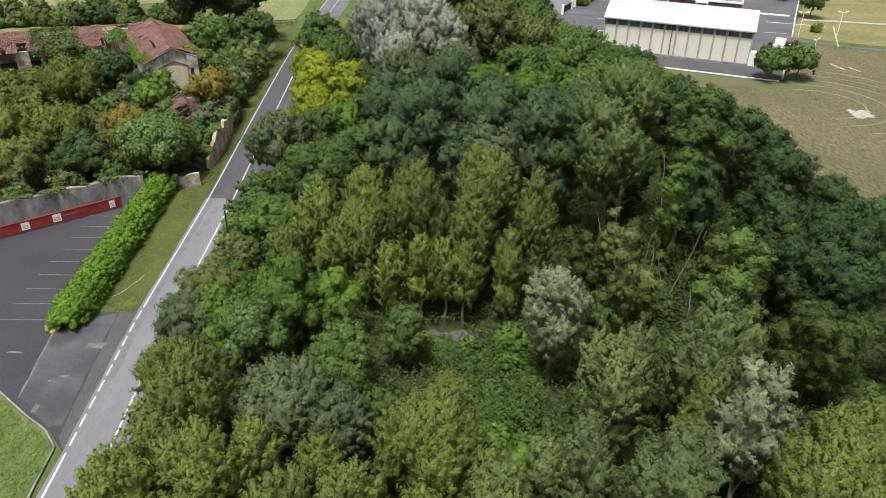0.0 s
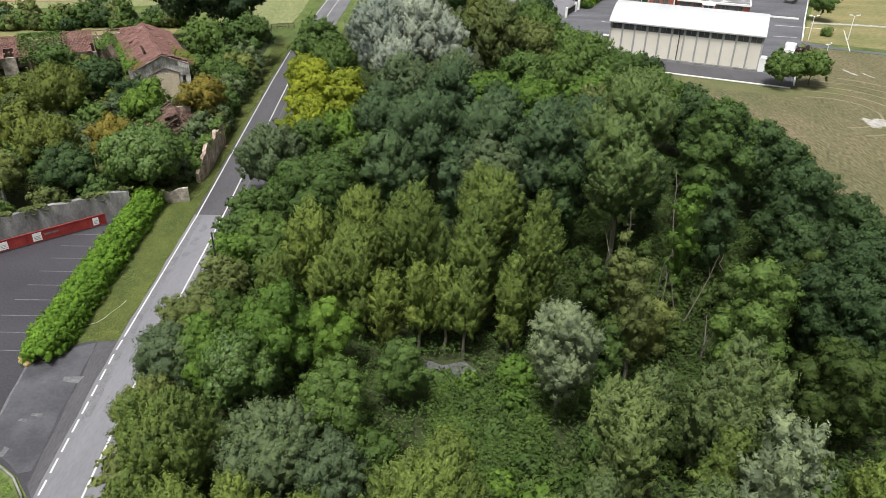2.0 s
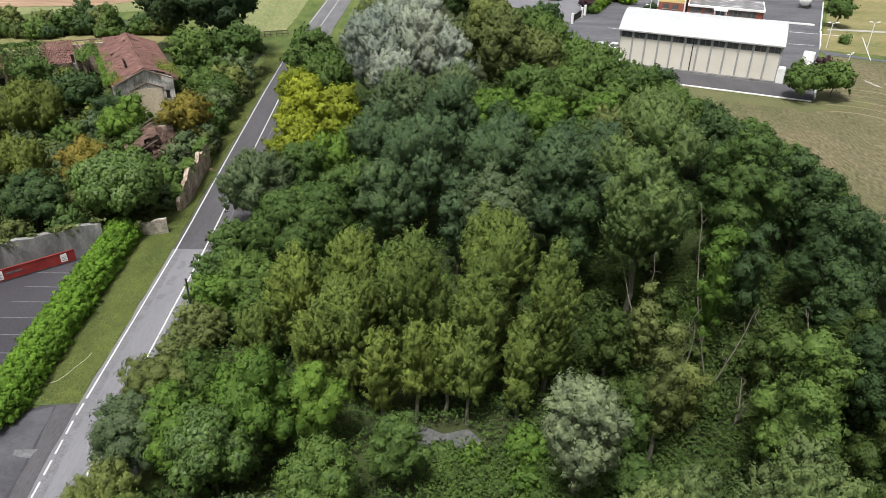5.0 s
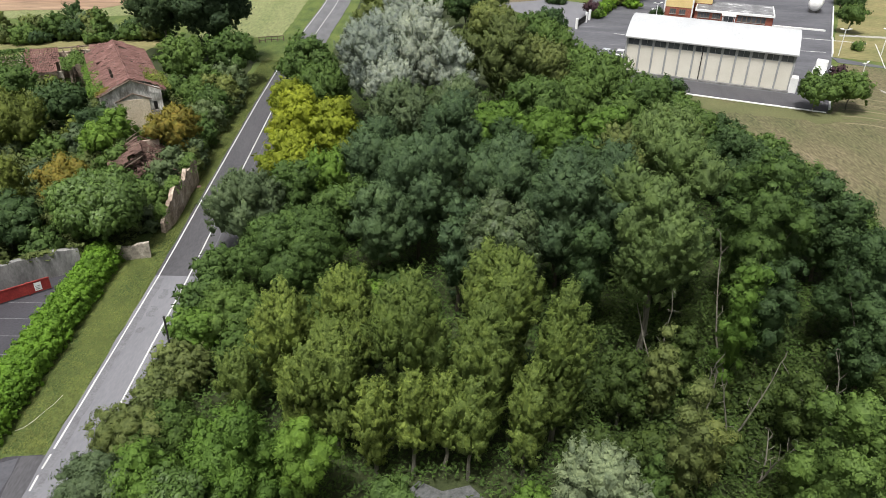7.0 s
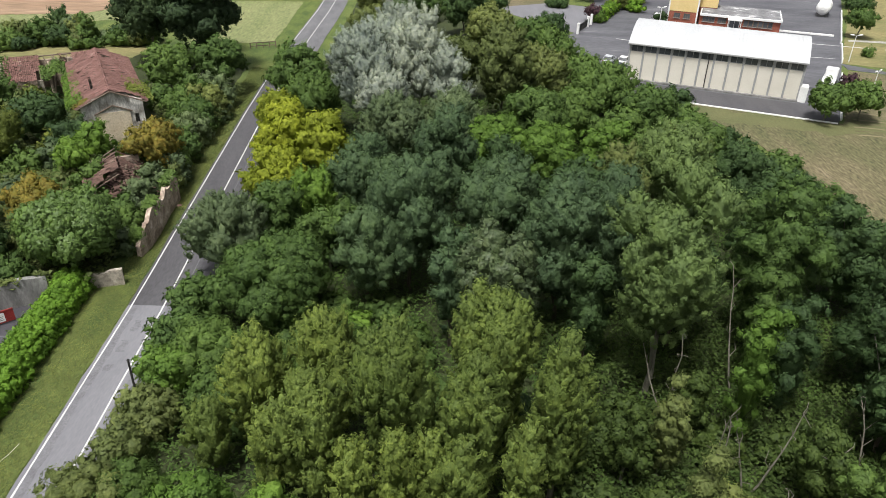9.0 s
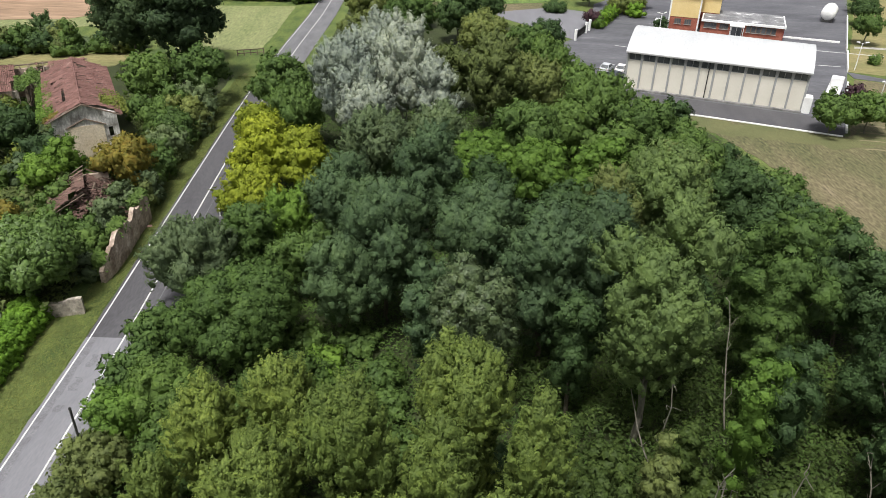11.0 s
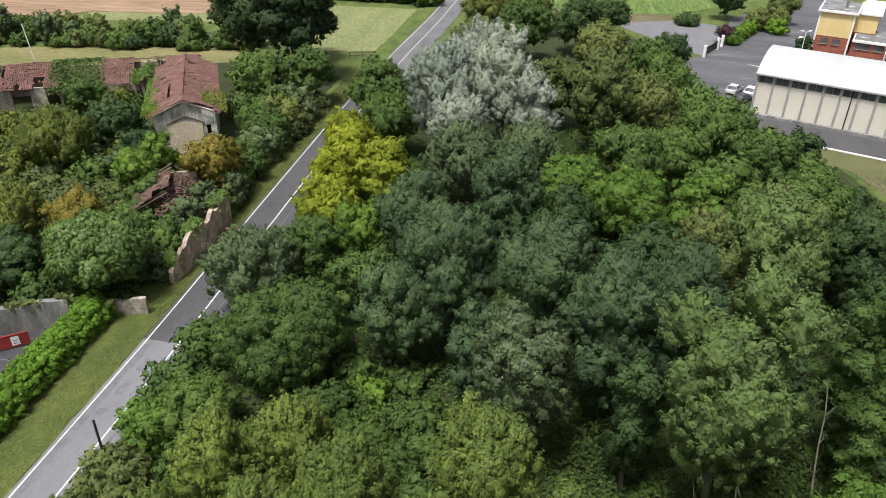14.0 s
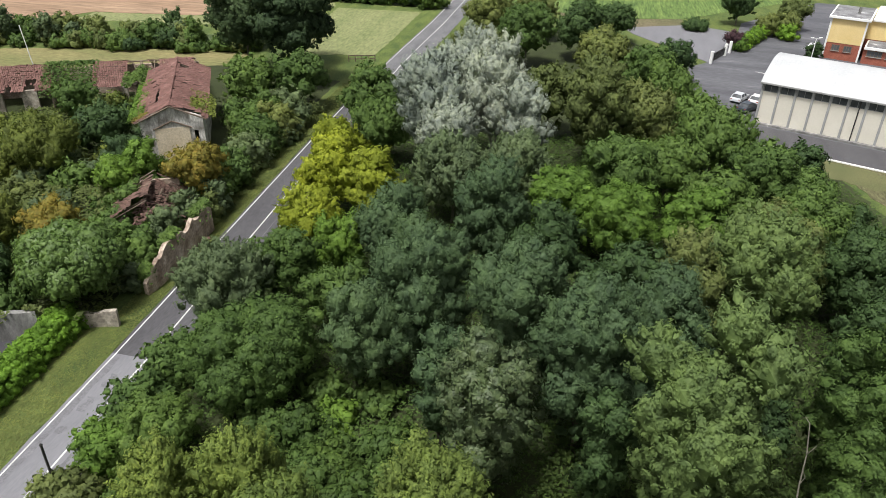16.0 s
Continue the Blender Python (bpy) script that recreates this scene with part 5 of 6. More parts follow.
# ---- vehicles, lamps and small things of the yard ----
def car(x, y, turn, mat, label, length=4.2, name="car"):
    ob = empty(name, pose(x, y, 0, 0, 0, turn))
    w, L = 0.86, length / 2
    prof = [(-L, 0.35), (-L, 0.78), (-L + 0.15, 0.9), (-L + 0.75, 0.95), (L - 1.15, 0.9), (L - 0.2, 0.78), (L, 0.6), (L, 0.33)]
    bm = bmesh.new()
    sides = []
    for s in (-1, 1):
        sides.append([bm.verts.new((px, s * (w if 0.3 < pz < 0.8 else w * 0.94), pz)) for px, pz in prof])
    for k in range(len(prof)):
        j = (k + 1) % len(prof)
        bm.faces.new((sides[0][k], sides[0][j], sides[1][j], sides[1][k]))
    bm.faces.new(sides[0][::-1])
    bm.faces.new(sides[1])
    bmesh.ops.bevel(bm, geom=list(bm.edges), offset=0.05, segments=1, affect="EDGES")
    bmesh.ops.recalc_face_normals(bm, faces=bm.faces)
    part("body", bm, mat, ob)
    cab = [(-L + 0.35, 0.93), (-L + 0.75, 1.42), (L - 2.1, 1.45), (L - 1.2, 0.91)]
    for nm, m_, k0, z0, z1 in (("glasshouse", GLASS, 0.0, 0.0, -0.045), ("roof", mat, 0.03, 0.0, 0.0)):
        bm = bmesh.new()
        if nm == "glasshouse":
            r = [[bm.verts.new((px, s * (w * 0.92 if pz < 1 else w * 0.74), pz + (z1 if pz > 1 else 0))) for px, pz in cab] for s in (-1, 1)]
            for k in range(4):
                j = (k + 1) % 4
                bm.faces.new((r[0][k], r[0][j], r[1][j], r[1][k]))
            bm.faces.new(r[0][::-1])
            bm.faces.new(r[1])
            bmesh.ops.recalc_face_normals(bm, faces=bm.faces)
        else:
            box(bm, -L + 0.7, L - 2.05, -w * 0.76, w * 0.76, 1.385, 1.455, 0.03)
        part(nm, bm, m_, ob)
    for s in (-1, 1):
        for (xa, za), (xb, zb) in ((cab[0], cab[1]), (cab[2], cab[3]), ((-0.15, 0.93), (-0.2, 1.42))):
            bm = bmesh.new()
            tube(bm, (xa, s * w * 0.93, za), (xb, s * w * 0.75, zb - 0.03), 0.04, 0.04, 5)
            part("window_pillar", bm, mat, ob)
    for px in (-L + 0.75, L - 0.8):
        for s in (-1, 1):
            bm = bmesh.new()
            tube(bm, (px, s * (w - 0.2), 0.31), (px, s * (w + 0.01), 0.31), 0.31, 0.31, 14)
            wheel = part("wheel", bm, RUBBER, ob)
            bm = bmesh.new()
            tube(bm, (px, s * (w + 0.011), 0.31), (px, s * (w + 0.03), 0.31), 0.19, 0.17, 10)
            part("rim", bm, STEEL, wheel)
    for s in (-1, 1):
        boxed("headlight", STEEL, ob, (L - 0.12, L + 0.005, s * 0.6 - 0.16, s * 0.6 + 0.16, 0.6, 0.72), 0.02)
        boxed("tail_light", RED_PAINT, ob, (-L - 0.005, -L + 0.08, s * 0.64 - 0.12, s * 0.64 + 0.12, 0.66, 0.82), 0.02)
    return tagged(ob, label, "car")


car(31.2, 159.0, 62, CAR_SILVER, "silver hatchback parked beside the hall")
car(33.9, 158.6, 62, CAR_WHITE, "white saloon parked beside the hall")
car(32.0, 154.4, 50, CAR_DARK, "dark blue car parked beside the hall")
car(49.3, 196.0, 70, CAR_WHITE, "white car parked beside yellow building")


def lorry(x, y, turn):
    ob = empty("lorry", pose(x, y, 0, 0, 0, turn))
    boxed("chassis", DARK_IRON, ob, (-2.8, 2.9, -0.5, 0.5, 0.55, 0.85))
    boxed("cab", CAR_WHITE, ob, (1.5, 3.1, -1.0, 1.0, 0.6, 2.5), 0.12)
    boxed("windscreen", GLASS, ob, (3.08, 3.13, -0.85, 0.85, 1.5, 2.25))
    boxed("bed", CAR_WHITE, ob, (-2.9, 1.35, -1.05, 1.05, 0.86, 1.05), 0.02)
    for s in (-1, 1):
        boxed("side_board", CAR_WHITE, ob, (-2.9, 1.35, s * 1.02 - 0.03, s * 1.02 + 0.03, 1.06, 1.5))
    bm = bmesh.new()
    tube(bm, (-0.8, 0, 1.06), (-0.8, 0, 1.9), 0.28, 0.2, 8)
    tube(bm, (-0.8, 0, 1.9), (-2.4, 0.1, 2.1), 0.16, 0.12, 6)
    part("boom", bm, WHITE_PAINT, ob)
    boxed("basket", WHITE_PAINT, ob, (-2.9, -2.0, -0.5, 0.6, 1.5, 2.3), 0.04)
    for px in (-1.9, 2.2):
        for s in (-1, 1):
            bm = bmesh.new()
            tube(bm, (px, s * 0.72, 0.42), (px, s * 1.0, 0.42), 0.42, 0.42, 14)
            part("wheel", bm, RUBBER, ob)
    return tagged(ob, "white platform lorry parked in the yard", "lorry")


lorry(67.6, 148.5, 60)


def tank(x, y, turn):
    ob = empty("storage_tank", pose(x, y, 0, 0, 0, turn))
    bm = bmesh.new()
    ring = [(-3.0, 0.4), (-2.7, 1.2), (-2.2, 1.6), (2.2, 1.6), (2.7, 1.2), (3.0, 0.4)]
    rows = [[bm.verts.new((px, r * math.cos(k * math.tau / 20), 2.1 + r * math.sin(k * math.tau / 20))) for k in range(20)] for px, r in ring]
    for p, q in zip(rows, rows[1:]):
        for k in range(20):
            bm.faces.new((p[k], p[(k + 1) % 20], q[(k + 1) % 20], q[k]))
    bm.faces.new(rows[0])
    bm.faces.new(rows[-1])
    bmesh.ops.recalc_face_normals(bm, faces=bm.faces)
    part("vessel", bm, WHITE_PAINT, ob)
    for px in (-1.6, 1.6):
        boxed("saddle", CONCRETE, ob, (px - 0.25, px + 0.25, -1.2, 1.2, 0, 1.1), 0.03)
    return tagged(ob, "white rounded storage tank on concrete saddles", "tank")


tank(91.0, 204.5, 60)


def low_wall(a, b, h, thick, label, name="low_wall"):
    a, b = Vector((*a, 0)), Vector((*b, 0))
    d = (b - a).normalized()
    m = Matrix(((d.x, -d.y, 0, a.x), (d.y, d.x, 0, a.y), (0, 0, 1, 0), (0, 0, 0, 1)))
    ob = empty(name, m)
    ln, x = (b - a).length, 0.0
    while x < ln - 0.2:
        x1 = min(x + 2.5, ln)
        boxed("panel", WHITE_PAINT, ob, (x, x1 - 0.02, -thick / 2, thick / 2, -0.1, h), 0.02)
        x += 2.5
    return tagged(ob, label, "wall", kind="structure")


low_wall((61.6, 130.4), (66.5, 141.0), 0.3, 0.3, "low white kerb wall along the yard edge")
low_wall((68.5, 145.5), (72.5, 154.0), 0.7, 0.25, "low white wall along the yard edge")
low_wall((76.4, 162.4), (82.2, 175.2), 0.75, 0.25, "low white wall along the yard edge")
low_wall((83.0, 177.2), (97.0, 207.5), 0.75, 0.25, "low white wall along the yard edge")
low_wall((73.5, 187.2), (84.5, 183.6), 0.35, 0.4, "low white wall across the yard")


def street_lamp(x, y, h, label="white street lamp with a short arm", turn=0.0):
    ob = empty("street_lamp", pose(x, y, 0, 0, 0, turn))
    bm = bmesh.new()
    tube(bm, (0, 0, -0.1), (0, 0, h), 0.09, 0.06, 8)
    part("pole", bm, WHITE_PAINT, ob)
    for s in (-1, 1):
        bm = bmesh.new()
        tube(bm, (0, 0, h - 0.05), (s * 0.7, 0, h + 0.15), 0.04, 0.035, 6)
        part("arm", bm, WHITE_PAINT, ob)
        bm = bmesh.new()
        tube(bm, (s * 0.55, 0, h + 0.1), (s * 1.15, 0, h + 0.2), 0.17, 0.1, 8)
        part("lamp_head", bm, WHITE_PAINT, ob)
    return tagged(ob, label, "street lamp", "street lamps by the yard")


street_lamp(78.3, 163.6, 5.0)
street_lamp(87.4, 164.8, 5.0)
street_lamp(71.5, 141.5, 4.5, turn=40)
street_lamp(47.0, 186.0, 4.6, turn=20)


def gate():
    a, b = Vector((28.4, 180.0, 0)), Vector((33.0, 189.6, 0))
    d = (b - a).normalized()
    m = Matrix(((d.x, -d.y, 0, a.x), (d.y, d.x, 0, a.y), (0, 0, 1, 0), (0, 0, 0, 1)))
    ob = empty("iron_gate", m)
    for x in (-0.25, 7.0, 9.6):
        boxed("gate_post", WHITE_PAINT, ob, (x, x + 0.5, -0.25, 0.25, -0.1, 2.3), 0.03, "white gate post")
    leaf = boxed("gate_leaf", DARK_IRON, ob, (0.3, 6.9, -0.04, 0.04, 1.65, 1.75))
    boxed("bottom_rail", DARK_IRON, leaf, (0.3, 6.9, -0.04, 0.04, 0.25, 0.35))
    for k in range(34):
        boxed("bar", DARK_IRON, leaf, (0.35 + k * 0.195, 0.41 + k * 0.195, -0.02, 0.02, 0.36, 1.64))
    return tagged(ob, "dark iron sliding gate between white posts", "gate")


gate()


def railing():
    ob = empty("bridge_railing", pose(-34.5, 163.0, 0, 0, 0, 20))
    for k in range(5):
        boxed("post", OLD_WOOD, ob, (-2.4 + k * 1.2 - 0.08, -2.4 + k * 1.2 + 0.08, -0.08, 0.08, -0.1, 1.1), 0.01)
    for z in (0.4, 1.0):
        boxed("rail", OLD_WOOD, ob, (-2.5, 2.5, 0.081, 0.15, z - 0.08, z + 0.08), 0.01)
    return tagged(ob, "short brown wooden railing beside the road ditch", "railing")


railing()
structure(slab("pond", [(-1.9, 50.6), (-0.4, 49.6), (1.2, 50.0), (2.9, 49.7), (3.6, 51.0), (2.2, 51.9), (0.4, 51.6), (-1.0, 52.0)], -0.12, 0.02, WATER, wobble=0.3), "small pool of still grey water under the trees", "water")

# ---- the trees of the wood ----
P_LAB = "young upright poplar with feathery yellow-green shoots"
for x, y, top, r, leaf in [
    (-6.4, 60.4, 12.0, 2.5, "poplar"), (-1.7, 56.0, 14.3, 2.8, "poplar"), (4.2, 58.8, 14.6, 2.8, "poplar"), (8.2, 55.8, 13.9, 1.9, "poplar"),
    (-6.8, 55.0, 11.2, 2.5, "poplar"), (3.0, 54.6, 13.1, 2.0, "poplar"), (-10.9, 59.7, 10.7, 2.3, "poplar"), (0.4, 31.6, 10.7, 2.8, "poplar"),
    (-4.6, 29.2, 7.4, 2.2, "poplar"), (-8.8, 28.2, 7.2, 2.3, "poplar"), (-15.3, 35.8, 10.2, 2.9, "poplar"), (-13.4, 30.3, 8.4, 2.6, "poplar"),
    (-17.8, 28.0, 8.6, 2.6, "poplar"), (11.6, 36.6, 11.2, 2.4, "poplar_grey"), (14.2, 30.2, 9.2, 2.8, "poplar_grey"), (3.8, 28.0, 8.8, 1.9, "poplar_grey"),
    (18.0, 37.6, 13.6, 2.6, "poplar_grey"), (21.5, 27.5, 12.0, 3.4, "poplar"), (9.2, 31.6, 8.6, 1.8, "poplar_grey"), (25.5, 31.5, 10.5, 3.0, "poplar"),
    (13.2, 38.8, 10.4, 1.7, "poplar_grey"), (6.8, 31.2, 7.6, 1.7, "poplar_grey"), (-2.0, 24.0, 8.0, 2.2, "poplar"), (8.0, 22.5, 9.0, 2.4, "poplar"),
    (-10.5, 22.5, 8.0, 2.4, "poplar"), (16.0, 22.0, 9.5, 2.6, "poplar"),
]:
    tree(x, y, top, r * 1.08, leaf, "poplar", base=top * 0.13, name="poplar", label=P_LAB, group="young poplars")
for x, y, top in [(-1.4, 52.6, 9.4), (0.6, 53.2, 8.6), (2.3, 52.4, 8.4)]:
    tree(x, y, top, 1.5, "poplar", "poplar", base=2.4, name="poplar", label="slender poplar with a bare lower trunk", group="young poplars")
tree(16.4, 65.6, 19.5, 4.5, "pale_poplar", "feather", base=4.0, name="poplar", label="tall grey-green poplar above the wood")
for x, y, top, r in [(8.9, 44.9, 11.3, 3.0), (18.7, 32.2, 12.3, 2.5)]:
    tree(x, y, top, r * 0.94, "willow_silver", "feather", base=top * 0.18, name="white_willow", label="pale silver-leaved willow in the wood", group="silver willows")
for x, y, top, r in [(-10.2, 117.5, 15.8, 5.0), (-3.4, 119.8, 17.6, 5.0), (-6.5, 123.0, 17.2, 5.0), (1.0, 116.4, 13.8, 3.6), (-7.5, 113.6, 11.5, 3.8)]:
    tree(x, y, top, r, "silver", "feather", base=3.2, size=0.3, bark=BARK_PALE, name="white_poplar", label="large silver-white poplar with pale limbs", group="silver poplars")
for x, y, top, r, leaf, habit in [
    (-10.3, 37.6, 7.2, 3.7, "sallow", "feather"), (-6.2, 36.0, 6.4, 2.6, "sallow", "feather"), (-14.0, 45.4, 7.5, 3.6, "vine", "dome"),
    (-12.0, 48.6, 9.6, 3.7, "bright", "round"), (-16.8, 47.4, 7.0, 3.0, "bright", "round"), (-7.0, 43.2, 6.4, 3.1, "green", "round"),
    (-2.4, 46.2, 6.2, 2.3, "green", "frond"), (-8.3, 49.6, 7.8, 2.5, "bright", "frond"), (-17.4, 52.6, 5.6, 2.8, "bramble", "round"),
    (22.0, 45.6, 14.2, 3.2, "green", "round"), (14.7, 48.8, 12.0, 1.2, "olive", "frond"), (30.4, 49.0, 13.8, 5.2, "deep", "round"), (27.8, 42.6, 9.8, 3.7, "weed", "frond"),
    (17.2, 51.4, 6.6, 1.5, "olive", "frond"), (15.6, 57.2, 9.7, 1.6, "olive", "dome"), (21.3, 60.0, 12.9, 1.5, "bright", "frond"), (13.8, 49.2, 6.0, 1.3, "green", "frond"), (24.6, 67.2, 13.0, 1.6, "green", "frond"), (28.6, 53.0, 10.8, 2.0, "weed", "frond"), (18.6, 61.6, 6.4, 1.6, "weed", "dome"), (13.2, 57.4, 7.2, 2.0, "weed", "dome"), (12.4, 51.6, 5.2, 1.9, "weed", "dome"), (24.8, 55.2, 7.6, 2.2, "weed", "dome"),
    (31.8, 55.0, 8.6, 3.0, "weed", "frond"), (25.4, 63.6, 11.4, 2.6, "deep", "frond"), (26.8, 71.5, 16.2, 4.3, "green", "frond"),
    (5.0, 69.3, 13.0, 3.9, "glossy", "round"), (1.6, 71.6, 11.6, 2.4, "blue", "tuft"), (12.3, 68.8, 11.3, 2.6, "deep", "round"),
    (-2.2, 80.4, 13.6, 5.4, "blue", "tuft"), (-5.5, 77.0, 10.5, 3.8, "blue", "tuft"), (5.8, 78.0, 14.6, 4.8, "blue", "tuft"), (10.6, 74.0, 15.0, 4.2, "blue", "tuft"),
    (15.2, 77.4, 14.2, 4.3, "blue", "tuft"), (22.4, 87.6, 14.6, 5.0, "pale_poplar", "feather"), (17.8, 86.0, 13.0, 3.6, "olive", "feather"),
    (-7.7, 92.4, 11.0, 4.6, "blue", "tuft"), (0.9, 94.6, 13.2, 4.8, "blue", "tuft"), (6.5, 90.0, 12.0, 4.0, "deep", "round"),
    (12.2, 101.6, 9.2, 4.8, "bright", "frond"), (19.8, 101.8, 9.6, 4.6, "bright", "frond"), (6.8, 104.0, 9.2, 4.2, "bright", "frond"), (26.0, 96.5, 10.6, 4.8, "olive", "frond"),
    (32.5, 94.8, 10.2, 4.8, "deep", "round"), (-13.4, 74.4, 8.6, 5.7, "green", "round"), (-17.0, 67.6, 5.0, 3.2, "green", "round"), (-19.7, 52.0, 5.8, 3.0, "olive", "frond"), (-19.8, 47.0, 6.4, 3.2, "sallow", "frond"), (-19.4, 42.0, 5.6, 2.8, "olive", "feather"),
    (-19.0, 82.0, 9.1, 4.6, "sallow", "feather"), (-15.8, 87.0, 7.8, 3.4, "green", "round"), (-17.4, 96.4, 7.6, 3.7, "yellow", "round"),
    (-12.8, 91.6, 7.4, 3.2, "bright", "feather"), (-18.0, 104.6, 10.0, 4.3, "yellow", "round"), (-13.2, 103.0, 9.4, 4.0, "yellow", "round"),
    (-20.5, 112.5, 9.0, 3.8, "yellow", "round"), (-21.0, 129.0, 10.3, 5.2, "green", "round"), (-17.0, 119.0, 8.8, 4.2, "green", "feather"),
    (9.0, 124.6, 14.6, 4.8, "olive", "feather"), (17.8, 117.0, 8.8, 5.0, "green", "round"), (27.2, 113.0, 10.4, 4.4, "green", "round"),
    (23.4, 125.6, 9.8, 4.8, "green", "feather"), (15.0, 128.5, 11.0, 4.8, "olive", "feather"), (29.2, 120.0, 7.6, 3.8, "green", "round"),
    (34.0, 125.0, 6.4, 3.2, "deep", "round"), (26.0, 130.0, 6.4, 3.6, "green", "round"), (18.5, 143.5, 10.2, 4.0, "green", "feather"),
    (10.0, 141.0, 9.0, 4.6, "green", "round"), (21.8, 136.5, 7.6, 4.0, "green", "round"), (2.5, 135.0, 10.6, 4.8, "olive", "round"),
    (33.8, 66.0, 12.5, 4.4, "deep", "round"), (36.0, 77.5, 12.0, 4.6, "deep", "round"), (31.0, 82.5, 12.6, 4.6, "deep", "round"),
    (36.5, 87.0, 9.4, 4.2, "green", "round"), (37.8, 98.0, 8.0, 3.8, "green", "round"), (34.6, 106.0, 7.8, 3.8, "deep", "round"),
    (32.4, 114.0, 7.2, 3.6, "green", "round"), (30.0, 103.5, 9.8, 4.4, "green", "round"), (22.6, 107.0, 9.6, 4.4, "green", "frond"),
    (38.8, 80.0, 8.6, 3.8, "green", "round"), (40.0, 68.0, 8.5, 4.4, "deep", "round"), (38.5, 58.0, 11.0, 5.0, "deep", "round"),
    (36.5, 43.0, 11.5, 4.8, "deep", "round"), (30.0, 35.5, 8.5, 3.8, "green", "frond"), (20.2, 72.5, 11.0, 3.6, "deep", "round"),
    (31.5, 60.0, 10.0, 3.4, "deep", "round"), (24.0, 50.4, 6.0, 2.4, "weed", "frond"), (41.5, 91.0, 6.4, 3.0, "deep", "round"),
    (-5.0, 106.0, 10.8, 4.6, "sallow", "feather"), (2.0, 107.5, 11.0, 4.6, "sallow", "feather"), (12.0, 111.0, 10.2, 4.6, "green", "round"),
    (13.0, 84.5, 12.2, 4.4, "deep", "round"), (-3.5, 86.5, 10.6, 4.2, "blue", "tuft"), (-10.0, 83.5, 7.6, 3.4, "green", "round"),
]:
    names = {"sallow": ("sallow", "grey-green sallow with narrow upright shoots"), "vine": ("fig_tree", "low dark tree hung with large vine leaves"), "bright": ("ash_tree", "bright green ash with layered fronds"),
             "green": ("maple_tree", "mid-green broadleaf tree in the wood"), "deep": ("oak_tree", "dark green broadleaf tree in the wood"), "blue": ("locust_tree", "dark blue-green tree with rounded crown"),
             "glossy": ("laurel_tree", "dark glossy-leaved tree with pale leaf tips"), "bramble": ("elder_tree", "bush-like elder hung with climbing weeds"), "olive": ("willow_tree", "olive green willow with a loose crown"),
             "pale_poplar": ("aspen_tree", "light grey-green feathery tree in the wood"), "weed": ("elder_tree", "dark elder column draped in climbing weeds"),
             "yellow": ("boxelder_tree", "yellow-leaved box elder leaning over the road")}
    nm, lab = names[leaf]
    tree(x, y, top, r * (0.9 if leaf in ("deep", "blue") else 1.0), leaf, habit, name=nm, label=lab, bark=BARK_DARK if leaf in ("deep", "blue", "glossy") else BARK)

for x, y, top, lean, seed in [(20.4, 55.6, 8.2, 0.15, 1), (21.6, 52.4, 5.6, -0.05, 2), (24.6, 55.6, 7.2, 0.08, 3), (32.2, 63.6, 9.6, 0.1, 4), (17.4, 61.8, 10.0, -0.08, 5), (23.6, 66.4, 10.6, 0.05, 6), (18.9, 57.6, 7.4, 0.1, 7), (29.4, 57.6, 8.8, -0.15, 8)]:
    dead_tree(x, y, top, lean, seed)

# slimmer poplars that fill the front of the wood
for x, y, top, r in [(-2.3, 32.6, 8.2, 1.6), (3.2, 30.2, 7.6, 1.5), (-6.7, 31.4, 7.4, 1.6), (-11.0, 32.6, 7.2, 1.7), (-16.2, 31.8, 8.2, 1.8), (16.8, 34.6, 9.6, 1.8), (20.4, 34.8, 10.2, 1.9), (23.8, 28.8, 10.4, 2.0), (-0.6, 28.2, 6.6, 1.5), (-13.6, 26.6, 7.4, 1.8), (-3.9, 52.6, 8.6, 1.5), (-13.8, 57.4, 6.8, 1.7), (-9.6, 55.6, 7.6, 1.5), (6.0, 53.0, 9.6, 1.5)]:
    tree(x, y, top, r, "poplar", "poplar", base=top * 0.12, name="poplar", label=P_LAB, group="young poplars")

